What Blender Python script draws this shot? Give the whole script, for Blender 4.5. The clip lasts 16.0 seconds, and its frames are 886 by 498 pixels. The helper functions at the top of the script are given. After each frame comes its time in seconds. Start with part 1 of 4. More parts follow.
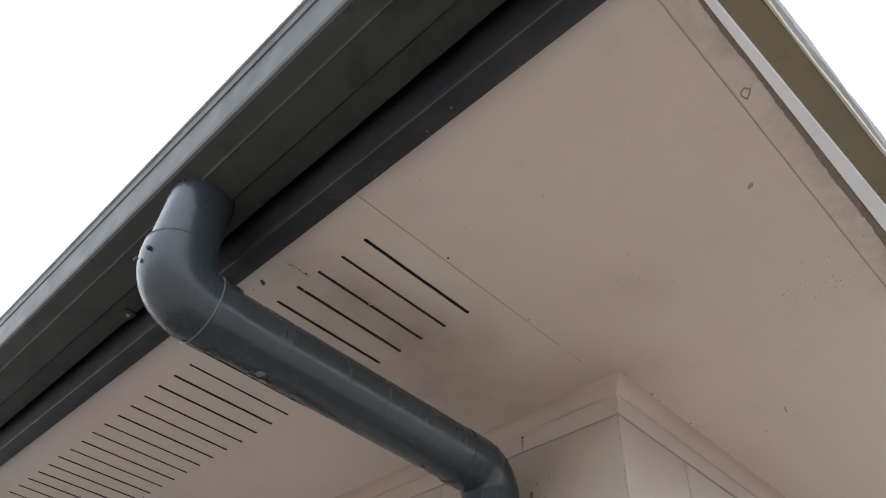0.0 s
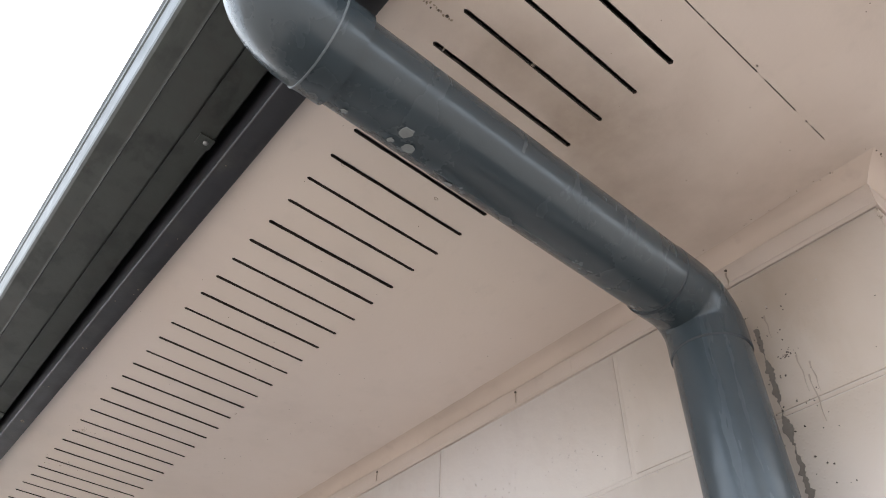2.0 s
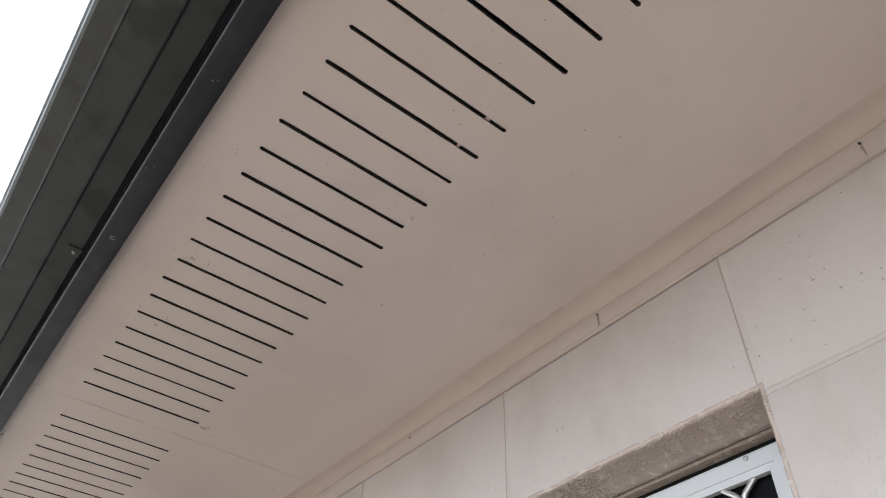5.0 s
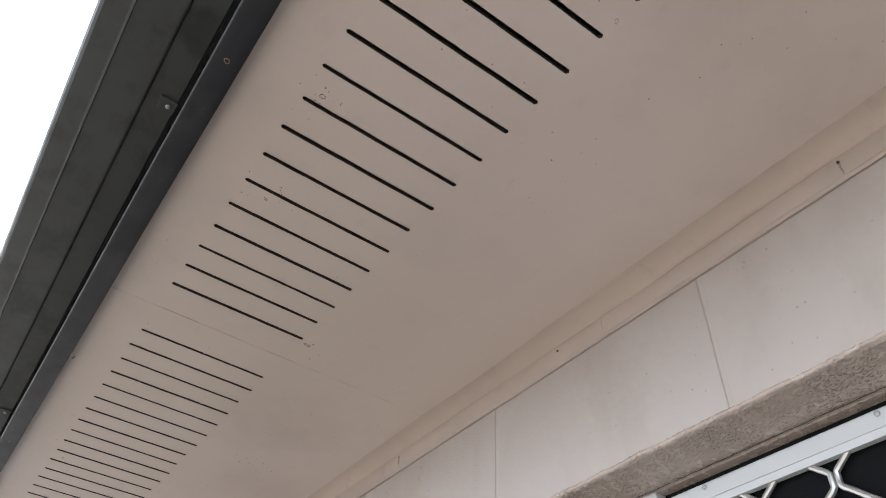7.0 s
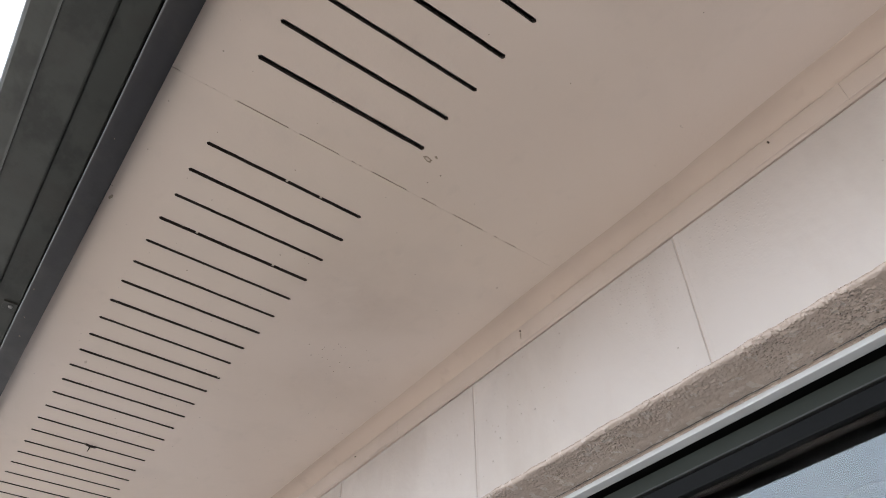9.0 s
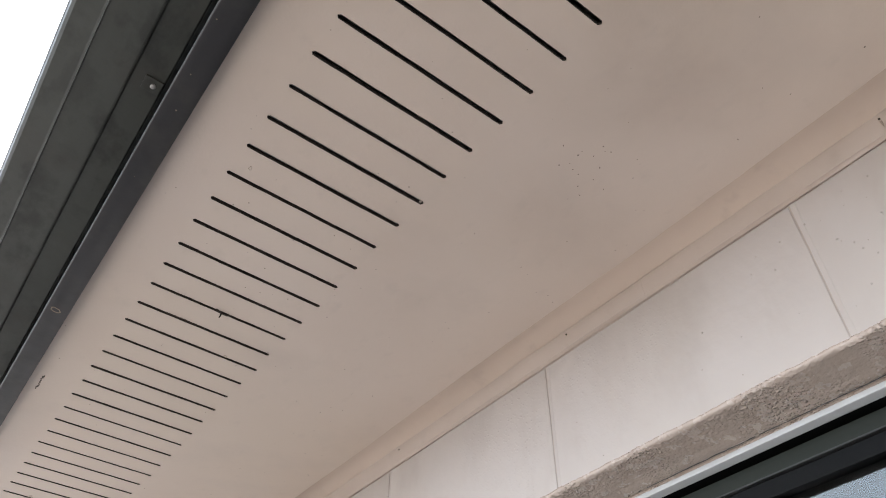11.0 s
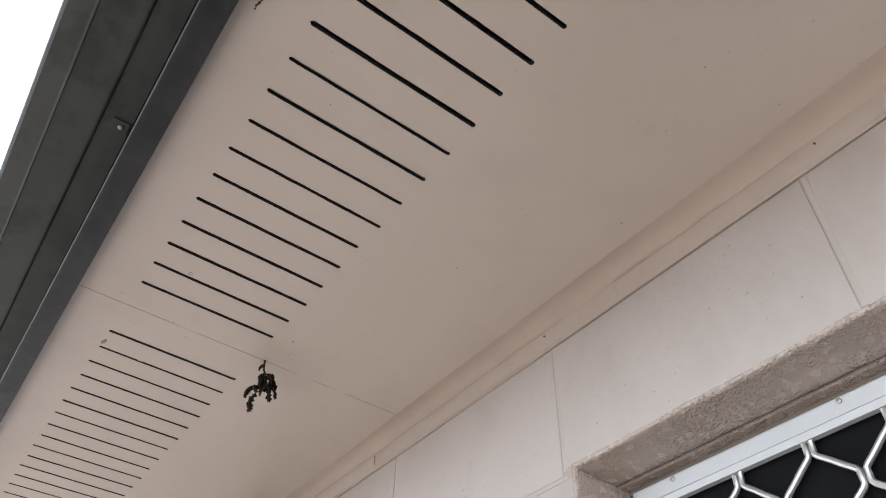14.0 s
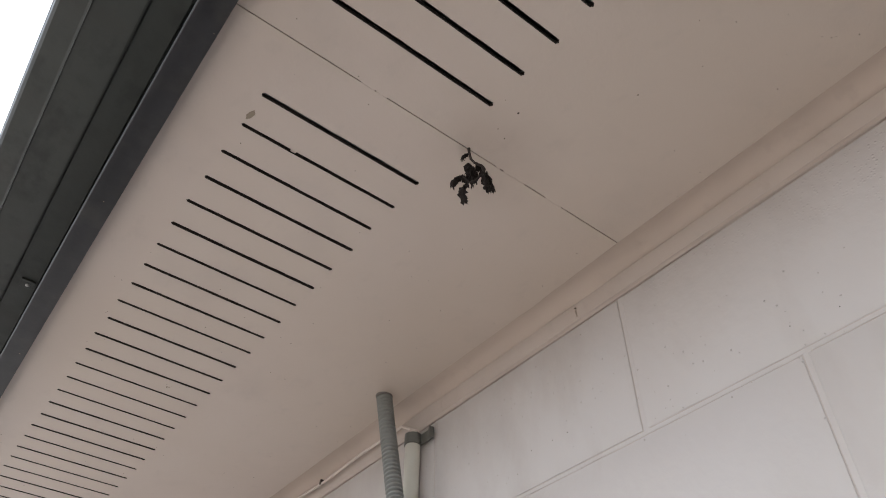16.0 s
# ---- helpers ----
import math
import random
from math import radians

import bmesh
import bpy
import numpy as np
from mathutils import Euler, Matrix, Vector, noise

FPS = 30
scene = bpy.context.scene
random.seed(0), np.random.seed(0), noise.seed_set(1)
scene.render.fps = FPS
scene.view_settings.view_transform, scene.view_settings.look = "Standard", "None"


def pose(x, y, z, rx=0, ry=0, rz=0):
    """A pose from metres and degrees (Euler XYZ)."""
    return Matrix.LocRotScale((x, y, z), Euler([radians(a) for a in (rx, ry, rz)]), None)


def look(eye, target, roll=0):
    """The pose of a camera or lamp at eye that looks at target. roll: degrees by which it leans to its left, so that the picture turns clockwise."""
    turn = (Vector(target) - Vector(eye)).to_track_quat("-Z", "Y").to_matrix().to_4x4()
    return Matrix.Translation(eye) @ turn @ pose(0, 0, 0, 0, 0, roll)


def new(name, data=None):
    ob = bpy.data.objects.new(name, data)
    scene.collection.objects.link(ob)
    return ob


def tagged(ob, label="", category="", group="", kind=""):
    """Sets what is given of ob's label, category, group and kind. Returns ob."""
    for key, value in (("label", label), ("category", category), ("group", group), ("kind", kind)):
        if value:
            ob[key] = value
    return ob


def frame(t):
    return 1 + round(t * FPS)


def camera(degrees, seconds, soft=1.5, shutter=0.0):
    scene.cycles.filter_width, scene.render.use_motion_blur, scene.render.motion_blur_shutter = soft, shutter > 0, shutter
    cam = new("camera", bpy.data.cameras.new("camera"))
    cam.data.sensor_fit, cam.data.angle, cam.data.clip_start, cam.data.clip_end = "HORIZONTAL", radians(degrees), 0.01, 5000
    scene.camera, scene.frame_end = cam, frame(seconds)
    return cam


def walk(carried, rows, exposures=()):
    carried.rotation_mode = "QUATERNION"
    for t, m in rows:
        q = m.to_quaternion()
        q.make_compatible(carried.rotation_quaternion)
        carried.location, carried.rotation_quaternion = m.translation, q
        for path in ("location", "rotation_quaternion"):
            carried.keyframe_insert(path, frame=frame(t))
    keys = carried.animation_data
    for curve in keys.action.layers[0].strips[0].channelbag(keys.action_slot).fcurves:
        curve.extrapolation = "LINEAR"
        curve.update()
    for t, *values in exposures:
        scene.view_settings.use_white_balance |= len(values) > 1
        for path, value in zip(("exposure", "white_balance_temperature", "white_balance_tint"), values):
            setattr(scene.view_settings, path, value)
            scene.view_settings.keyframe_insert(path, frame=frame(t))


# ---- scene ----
# ---------------- settings of the light and the paints ----------------
SKY_STRENGTH, SUN_STRENGTH = 1.1, 0.5
SUN_FROM = (4.0, 3.0, 6.0)
EXPOSURES = [(0.0, 1.45), (0.5, 1.81), (1.0, 2.05), (1.5, 2.07), (2.0, 2.27), (2.5, 2.35), (3.0, 2.32), (4.0, 2.00), (7.0, 2.00), (8.0, 2.00), (8.5, 2.00), (9.0, 2.26), (10.0, 2.32), (12.5, 2.30), (13.0, 2.31), (13.5, 2.12), (14.5, 2.11), (15.0, 2.11), (15.5, 1.97), (16.0, 1.82)]
GUTTER_LEAN = 0.0015
SOFFIT = (0.545, 0.455, 0.398)
WALL = (0.398, 0.356, 0.327)
REVEAL = (0.37, 0.302, 0.256)
GUTTER = (0.0370, 0.0392, 0.0345)
FASCIA = (0.0150, 0.0138, 0.0158)
PIPE = (0.0255, 0.0325, 0.0365)
GROUND = (0.40, 0.345, 0.295)
BOUNCE_STRIP_TONE = (0.065, 0.062, 0.058)
JOINT_DEPTH = 0.0013

cam = camera(63.06, 16.0, soft=1.05)
PATH = [
    (0, (-0.3014, -0.5844, 1.7075), (0.1893, -0.0627, 2.4054), 3.73),
    (0.5, (-0.2053, -0.4957, 1.7150), (0.2413, 0.0754, 2.4038), 4.21),
    (1, (-0.1279, -0.4207, 1.7136), (0.2742, 0.1857, 2.3995), 4.89),
    (1.5, (-0.1231, -0.3156, 1.7041), (0.2986, 0.2726, 2.3942), 4.44),
    (2, (-0.1383, -0.1783, 1.7102), (0.3123, 0.3876, 2.4006), 2.17),
    (2.5, (-0.1166, -0.0751, 1.7055), (0.3353, 0.4964, 2.3904), 1.59),
    (3, (-0.0548, 0.0131, 1.7185), (0.3925, 0.5948, 2.3979), 0.55),
    (3.5, (-0.0233, 0.0883, 1.7257), (0.3858, 0.6896, 2.4122), 3.47),
    (4, (-0.0610, 0.2257, 1.7191), (0.3853, 0.7929, 2.4113), 1.82),
    (6.5, (0.0098, 0.6582, 1.7365), (0.3872, 1.2706, 2.4312), 4.15),
    (7, (-0.0135, 0.7686, 1.7364), (0.3800, 1.3744, 2.4278), 3.88),
    (7.5, (-0.0487, 0.8831, 1.7329), (0.3699, 1.4717, 2.4245), 1.70),
    (8, (-0.0722, 0.9759, 1.7308), (0.3750, 1.5563, 2.4113), 1.05),
    (8.5, (-0.0320, 1.0798, 1.7244), (0.4140, 1.6735, 2.3942), 1.63),
    (9, (0.0140, 1.2083, 1.7286), (0.4421, 1.7911, 2.4193), -0.45),
    (9.5, (0.0150, 1.2996, 1.7428), (0.4069, 1.9056, 2.4350), 2.14),
    (10, (-0.0158, 1.4431, 1.7389), (0.4010, 2.0282, 2.4346), 0.74),
    (12.5, (-0.0238, 2.1630, 1.7398), (0.4104, 2.7267, 2.4425), 1.83),
    (13, (-0.0622, 2.2938, 1.7379), (0.3943, 2.8409, 2.4396), 1.22),
    (13.5, (-0.0384, 2.4131, 1.7247), (0.4081, 2.9726, 2.4230), 0.95),
    (14, (0.0121, 2.5593, 1.7247), (0.4159, 3.1470, 2.4259), 2.55),
    (14.5, (0.0219, 2.6918, 1.7292), (0.4103, 3.3022, 2.4196), 5.05),
    (15, (-0.0322, 2.8616, 1.7313), (0.3884, 3.4523, 2.4198), 3.02),
    (15.5, (-0.0462, 2.9801, 1.7260), (0.3875, 3.5587, 2.4167), 2.52),
    (16, (-0.0103, 3.1020, 1.7316), (0.4214, 3.6800, 2.4241), 1.06),
]
walk(cam, [(t, look(eye, target, roll)) for t, eye, target, roll in PATH], EXPOSURES)

# ---------------- sky and light: a bright overcast day ----------------
world = bpy.data.worlds.new("overcast_sky")
scene.world = world
world.use_nodes = True
wn = world.node_tree
wn.nodes.clear()
w_out = wn.nodes.new("ShaderNodeOutputWorld")
w_bg = wn.nodes.new("ShaderNodeBackground")
w_mix = wn.nodes.new("ShaderNodeMix")
w_mix.data_type = "RGBA"
w_sky = wn.nodes.new("ShaderNodeTexSky")
w_sky.sky_type = "NISHITA"
w_sky.sun_disc = False
w_sky.sun_elevation = math.atan2(SUN_FROM[2], math.hypot(SUN_FROM[0], SUN_FROM[1]))
w_sky.sun_rotation = math.atan2(SUN_FROM[0], SUN_FROM[1])
w_scale = wn.nodes.new("ShaderNodeMix")
w_scale.data_type = "RGBA"
w_scale.blend_type = "MULTIPLY"
w_scale.inputs[0].default_value = 1.0
w_scale.inputs[7].default_value = (0.1, 0.1, 0.1, 1)
w_noise = wn.nodes.new("ShaderNodeTexNoise")
w_noise.inputs["Scale"].default_value = 1.6
w_noise.inputs["Detail"].default_value = 5
w_ramp = wn.nodes.new("ShaderNodeValToRGB")
w_ramp.color_ramp.elements[0].color = (0.70, 0.825, 1.0, 1)
w_ramp.color_ramp.elements[1].color = (0.92, 0.96, 1.0, 1)
w_ramp.color_ramp.elements[0].position = 0.35
w_ramp.color_ramp.elements[1].position = 0.6
w_coord = wn.nodes.new("ShaderNodeTexCoord")
wn.links.new(w_coord.outputs["Generated"], w_noise.inputs["Vector"])
wn.links.new(w_noise.outputs[0], w_ramp.inputs[0])
wn.links.new(w_sky.outputs[0], w_scale.inputs[6])
wn.links.new(w_scale.outputs[2], w_mix.inputs[6])
wn.links.new(w_ramp.outputs[0], w_mix.inputs[7])
w_mix.inputs[0].default_value = 0.85
w_bg.inputs["Strength"].default_value = SKY_STRENGTH
wn.links.new(w_mix.outputs[2], w_bg.inputs["Color"])
wn.links.new(w_bg.outputs[0], w_out.inputs["Surface"])

sun_data = bpy.data.lights.new("sun", "SUN")
sun_data.energy = SUN_STRENGTH
sun_data.angle = radians(40)
sun_data.color = (1.0, 0.96, 0.9)
sun = new("sun", sun_data)
sun.matrix_world = look(SUN_FROM, (0, 0, 0))


# ---------------- materials ----------------
class Mat:
    """A small builder for node materials."""

    def __init__(self, name, color, rough=0.6, metal=0.0, spec=0.5):
        self.m = bpy.data.materials.new(name)
        self.m.use_nodes = True
        self.t = self.m.node_tree
        self.b = self.t.nodes["Principled BSDF"]
        self.b.inputs["Roughness"].default_value = rough
        self.b.inputs["Metallic"].default_value = metal
        self.b.inputs["Specular IOR Level"].default_value = spec
        self.b.inputs["Base Color"].default_value = (*color, 1)
        rgb = self.t.nodes.new("ShaderNodeRGB")
        rgb.outputs[0].default_value = (*color, 1)
        self.col = rgb.outputs[0]
        self.height = None
        geo = self.t.nodes.new("ShaderNodeNewGeometry")
        self.pos = geo.outputs["Position"]
        self.rough = None

    def link(self, a, b):
        self.t.links.new(a, b)

    def noise(self, scale, detail=4.0, rough=0.55, stretch=(1, 1, 1), offset=(0, 0, 0)):
        mp = self.t.nodes.new("ShaderNodeMapping")
        mp.inputs["Scale"].default_value = stretch
        mp.inputs["Location"].default_value = offset
        self.link(self.pos, mp.inputs["Vector"])
        n = self.t.nodes.new("ShaderNodeTexNoise")
        n.inputs["Scale"].default_value = scale
        n.inputs["Detail"].default_value = detail
        n.inputs["Roughness"].default_value = rough
        self.link(mp.outputs[0], n.inputs["Vector"])
        return n.outputs[0]

    def spots(self, scale, size, soft=0.02, offset=(0, 0, 0)):
        """Scattered dots: 1 in a dot, 0 outside."""
        mp = self.t.nodes.new("ShaderNodeMapping")
        mp.inputs["Location"].default_value = offset
        self.link(self.pos, mp.inputs["Vector"])
        v = self.t.nodes.new("ShaderNodeTexVoronoi")
        v.inputs["Scale"].default_value = scale
        self.link(mp.outputs[0], v.inputs["Vector"])
        return self.band(v.outputs["Distance"], size + soft, size)

    def band(self, value, lo, hi, top=1.0):
        r = self.t.nodes.new("ShaderNodeMapRange")
        r.inputs["From Min"].default_value = lo
        r.inputs["From Max"].default_value = hi
        r.inputs["To Max"].default_value = top
        self.link(value, r.inputs["Value"])
        return r.outputs[0]

    def times(self, a, b, op="MULTIPLY"):
        n = self.t.nodes.new("ShaderNodeMath")
        n.operation = op
        for k, v in enumerate((a, b)):
            if isinstance(v, (int, float)):
                n.inputs[k].default_value = v
            else:
                self.link(v, n.inputs[k])
        return n.outputs[0]

    def tint(self, factor, color, amount=1.0):
        n = self.t.nodes.new("ShaderNodeMix")
        n.data_type = "RGBA"
        self.link(self.times(factor, amount), n.inputs[0])
        self.link(self.col, n.inputs[6])
        n.inputs[7].default_value = (*color, 1)
        self.col = n.outputs[2]
        return self

    def around(self, x, y, r):
        """1 at a spot of the soffit, fading out at distance r."""
        flat = self.t.nodes.new("ShaderNodeVectorMath")
        flat.operation = "DISTANCE"
        flat.inputs[1].default_value = (x, y, 2.4)
        self.link(self.pos, flat.inputs[0])
        return self.band(flat.outputs["Value"], r, r * 0.15)

    def along_y(self, y0, y1):
        """0 at y0, rising to 1 at y1."""
        xyz = self.t.nodes.new("ShaderNodeSeparateXYZ")
        self.link(self.pos, xyz.inputs[0])
        return self.band(xyz.outputs["Y"], y0, y1)

    def bump(self, value, metres):
        """Relief of that many metres."""
        h = self.times(value, metres)
        self.height = h if self.height is None else self.times(self.height, h, "ADD")
        return self

    def gloss(self, value, lo, hi):
        r = self.t.nodes.new("ShaderNodeMapRange")
        r.inputs["To Min"].default_value = lo
        r.inputs["To Max"].default_value = hi
        self.link(value, r.inputs["Value"])
        self.link(r.outputs[0], self.b.inputs["Roughness"])
        return self

    def pieces(self, amount, dark):
        info = self.t.nodes.new("ShaderNodeObjectInfo")
        return self.tint(info.outputs["Random"], dark, amount)

    def done(self):
        self.link(self.col, self.b.inputs["Base Color"])
        if self.height is not None:
            n = self.t.nodes.new("ShaderNodeBump")
            n.inputs["Distance"].default_value = 1.0
            self.link(self.height, n.inputs["Height"])
            self.link(n.outputs[0], self.b.inputs["Normal"])
        return self.m


def soffit_paint():
    m = Mat("soffit_paint", SOFFIT, 0.4, spec=0.9)
    m.tint(m.band(m.noise(2.2, 3), 0.35, 0.7), tuple(c * f for c, f in zip(SOFFIT, (0.90, 0.86, 0.80))), 0.55)
    m.tint(m.band(m.noise(1.5, 1, offset=(5, 8, 0)), 0.35, 0.70), tuple(c * f for c, f in zip(SOFFIT, (0.95, 0.94, 0.86))), 0.45)
    m.tint(m.band(m.noise(7, 4, offset=(3, 1, 0)), 0.55, 0.78), tuple(c * 0.72 for c in SOFFIT), 0.32)
    m.tint(m.band(m.noise(38, 3, stretch=(1, 0.6, 1)), 0.60, 0.80), tuple(c * 0.62 for c in SOFFIT), 0.18)
    dots = m.times(m.spots(46, 0.035, 0.02), m.band(m.noise(3.5, 2, offset=(7, 2, 0)), 0.52, 0.62))
    m.tint(dots, (0.10, 0.075, 0.055), 0.85)
    soot_and_shade = tuple(c * f for c, f in zip(SOFFIT, (0.42, 0.36, 0.30)))
    # sooty stains; spots by the corner and pipe also have shade painted in
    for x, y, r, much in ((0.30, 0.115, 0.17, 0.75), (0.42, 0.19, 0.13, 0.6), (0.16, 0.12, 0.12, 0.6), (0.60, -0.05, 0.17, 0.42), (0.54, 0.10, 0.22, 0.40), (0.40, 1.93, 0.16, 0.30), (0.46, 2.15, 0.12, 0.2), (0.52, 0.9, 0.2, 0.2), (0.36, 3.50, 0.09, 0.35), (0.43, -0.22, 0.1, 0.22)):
        m.tint(m.times(m.around(x, y, r), m.band(m.noise(11, 5, 0.6, offset=(x * 9, y * 5, 0)), 0.22, 0.68)), soot_and_shade, much)
    m.tint(m.times(m.along_y(-0.455, -0.50), m.band(m.noise(26, 5, 0.65), 0.40, 0.68)), soot_and_shade, 0.5)
    m.bump(m.noise(160, 3), 0.00025).bump(m.noise(9, 2), 0.0016)
    m.gloss(m.noise(6, 2), 0.34, 0.46)
    return m.done()


def wall_paint():
    m = Mat("wall_paint", WALL, 0.5, spec=0.45)
    m.pieces(0.3, tuple(c * 0.9 for c in WALL))
    m.tint(m.band(m.noise(3.1, 4), 0.45, 0.75), tuple(c * f for c, f in zip(WALL, (0.86, 0.82, 0.77))), 0.4)
    m.tint(m.band(m.noise(14, 4, stretch=(1, 1, 0.35)), 0.58, 0.78), tuple(c * f for c, f in zip(WALL, (0.74, 0.69, 0.63))), 0.28)
    m.tint(m.times(m.spots(34, 0.012, 0.02, (4, 2, 8)), m.band(m.noise(5, 2, offset=(1, 5, 3)), 0.5, 0.6)), (0.13, 0.10, 0.08), 0.45)
    m.bump(m.times(m.spots(190, 0.12, 0.22, (1, 1, 1)), m.band(m.noise(3.1, 2, offset=(9, 9, 2)), 0.52, 0.68)), 0.0004)
    m.bump(m.noise(75, 3), 0.0005).bump(m.noise(14, 2), 0.0012)
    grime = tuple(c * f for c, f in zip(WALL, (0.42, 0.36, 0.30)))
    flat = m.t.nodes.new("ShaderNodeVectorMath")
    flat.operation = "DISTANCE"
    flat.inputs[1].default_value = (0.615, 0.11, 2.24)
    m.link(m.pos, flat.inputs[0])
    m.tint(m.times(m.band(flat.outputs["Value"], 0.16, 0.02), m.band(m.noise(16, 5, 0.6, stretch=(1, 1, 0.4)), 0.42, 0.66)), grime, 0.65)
    # broad warmer, darker tone that fades out from beside the downpipe
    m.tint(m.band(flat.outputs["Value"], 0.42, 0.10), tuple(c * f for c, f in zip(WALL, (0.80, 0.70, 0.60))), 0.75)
    m.tint(m.band(m.noise(5.5, 5, 0.6, stretch=(1, 1, 0.5), offset=(2, 6, 1)), 0.52, 0.80), grime, 0.30)
    m.gloss(m.noise(20, 3), 0.5, 0.7)
    return m.done()


def render_coat():
    m = Mat("reveal_render", REVEAL, 0.3, spec=0.65)
    m.tint(m.band(m.noise(30, 4), 0.5, 0.75), tuple(c * 1.3 for c in REVEAL), 0.35)
    m.tint(m.band(m.noise(8, 3), 0.5, 0.7), tuple(c * 0.8 for c in REVEAL), 0.35)
    m.bump(m.times(m.spots(270, 0.05, 0.5), m.band(m.noise(11, 4, offset=(2, 3, 3)), 0.42, 0.66)), 0.0020).bump(m.noise(210, 2), 0.0009).bump(m.noise(60, 2), 0.0010)
    m.gloss(m.noise(60, 2), 0.18, 0.34)
    return m.done()


def steel(name, color, rough, dirt, spec=0.5):
    m = Mat(name, color, rough, spec=spec)
    m.tint(m.band(m.noise(6, 4, stretch=(1, 0.35, 1)), 0.45, 0.75), dirt, 0.5)
    m.tint(m.band(m.noise(24, 5), 0.54, 0.75), tuple(c * 0.4 for c in color), 0.6)
    m.tint(m.times(m.spots(40, 0.07, 0.05), m.band(m.noise(4, 2, offset=(5, 1, 2)), 0.55, 0.65)), (0.035, 0.025, 0.02), 0.8)
    m.tint(m.band(m.noise(13, 5, 0.65, offset=(4, 4, 1)), 0.5, 0.72), (0.034, 0.031, 0.027), 0.75)
    m.tint(m.band(m.noise(17, 5, 0.6, stretch=(1, 0.6, 1), offset=(1, 7, 3)), 0.53, 0.62), tuple(c * 0.30 for c in color), 0.55)
    m.tint(m.band(m.noise(5, 4, 0.6, stretch=(2.5, 0.5, 1), offset=(8, 2, 5)), 0.50, 0.66), tuple(c * 1.7 for c in color), 0.25)
    m.bump(m.noise(18, 2), 0.0008).bump(m.noise(240, 2), 0.0001)
    m.gloss(m.noise(26, 4), max(0.1, rough - 0.12), rough + 0.15)
    return m.done()


def pvc_paint():
    m = Mat("downpipe_paint", PIPE, 0.45, spec=0.4)
    m.tint(m.band(m.noise(7, 4), 0.45, 0.75), tuple(c * 1.3 for c in PIPE), 0.5)
    m.tint(m.band(m.noise(26, 5, stretch=(0.3, 1, 0.3)), 0.55, 0.8), tuple(c * 0.6 for c in PIPE), 0.45)
    m.bump(m.noise(30, 2), 0.0007).bump(m.noise(300, 2), 0.00008)
    m.gloss(m.times(m.noise(9, 4, stretch=(1, 1, 0.2)), m.noise(34, 4, 0.6, stretch=(1, 1, 0.12))), 0.10, 0.72)
    return m.done()


def plain(name, color, rough=0.5, metal=0.0, grain=60, depth=0.0003, dirt=0.35, spec=0.5):
    m = Mat(name, color, rough, metal, spec)
    m.tint(m.band(m.noise(grain * 0.2, 4), 0.45, 0.75), tuple(c * 0.72 for c in color), dirt)
    m.tint(m.band(m.noise(grain, 4), 0.6, 0.8), tuple(c * 0.5 for c in color), dirt * 0.7)
    m.bump(m.noise(grain, 3), depth)
    return m.done()


def glass(name, gloss):
    """Clear glass without refraction; the outer face mirrors by its Fresnel share."""
    m = bpy.data.materials.new(name)
    m.use_nodes = True
    t = m.node_tree
    t.nodes.clear()
    out = t.nodes.new("ShaderNodeOutputMaterial")
    clear = t.nodes.new("ShaderNodeBsdfTransparent")
    clear.inputs["Color"].default_value = (0.90, 0.93, 0.93, 1)
    if not gloss:
        t.links.new(clear.outputs[0], out.inputs["Surface"])
        return m
    mix = t.nodes.new("ShaderNodeMixShader")
    fres = t.nodes.new("ShaderNodeFresnel")
    fres.inputs["IOR"].default_value = 1.85
    mirror = t.nodes.new("ShaderNodeBsdfGlossy")
    mirror.inputs["Roughness"].default_value = 0.01
    mirror.inputs["Color"].default_value = (0.88, 0.95, 1.0, 1)
    t.links.new(fres.outputs[0], mix.inputs[0])
    t.links.new(clear.outputs[0], mix.inputs[1])
    t.links.new(mirror.outputs[0], mix.inputs[2])
    t.links.new(mix.outputs[0], out.inputs["Surface"])
    return m


SOFFIT_M = soffit_paint()
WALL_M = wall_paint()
# cove toned darker than the soffit: the crease's shade is in its colour
COVE_M = plain("caulked_cove_shade", tuple(c * f for c, f in zip(SOFFIT, (0.74, 0.70, 0.66))), 0.6, grain=26, depth=0.0006, dirt=0.45)
REVEAL_M = render_coat()
GUTTER_M = steel("gutter_steel", GUTTER, 0.50, tuple(c * 1.5 for c in GUTTER), 0.35)
FOLD_M = steel("pale_fold_steel", (0.05, 0.05, 0.047), 0.45, (0.04, 0.04, 0.038))
FASCIA_M = steel("fascia_steel", FASCIA, 0.40, tuple(c * 1.4 for c in FASCIA), 0.45)
PIPE_M = pvc_paint()
PALE_SEAM_M = plain("pale_pipe_seam", (0.10, 0.11, 0.115), 0.35, grain=70)
SEAM_M = plain("seam_rubber", (0.015, 0.017, 0.02), 0.6)
SCREW_M = plain("screw_steel", (0.35, 0.34, 0.33), 0.4, 0.7)
# slot sides: raw edge coloured near black for the shade in the slots
SLOT_SHADE_M = plain("raw_slot_shade", (0.030, 0.021, 0.017), 0.95, grain=150)
VOID_M = plain("roof_void_dark", (0.03, 0.026, 0.022), 0.9, grain=20)
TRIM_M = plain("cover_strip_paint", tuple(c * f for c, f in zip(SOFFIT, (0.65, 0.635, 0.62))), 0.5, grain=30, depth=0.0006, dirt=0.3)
MORTAR_M = plain("painted_mortar", tuple(c * f for c, f in zip(WALL, (0.92, 0.88, 0.84))), 0.75, grain=120, depth=0.0012)
CHANNEL_M = plain("brown_channel", (0.17, 0.145, 0.125), 0.6, grain=70)
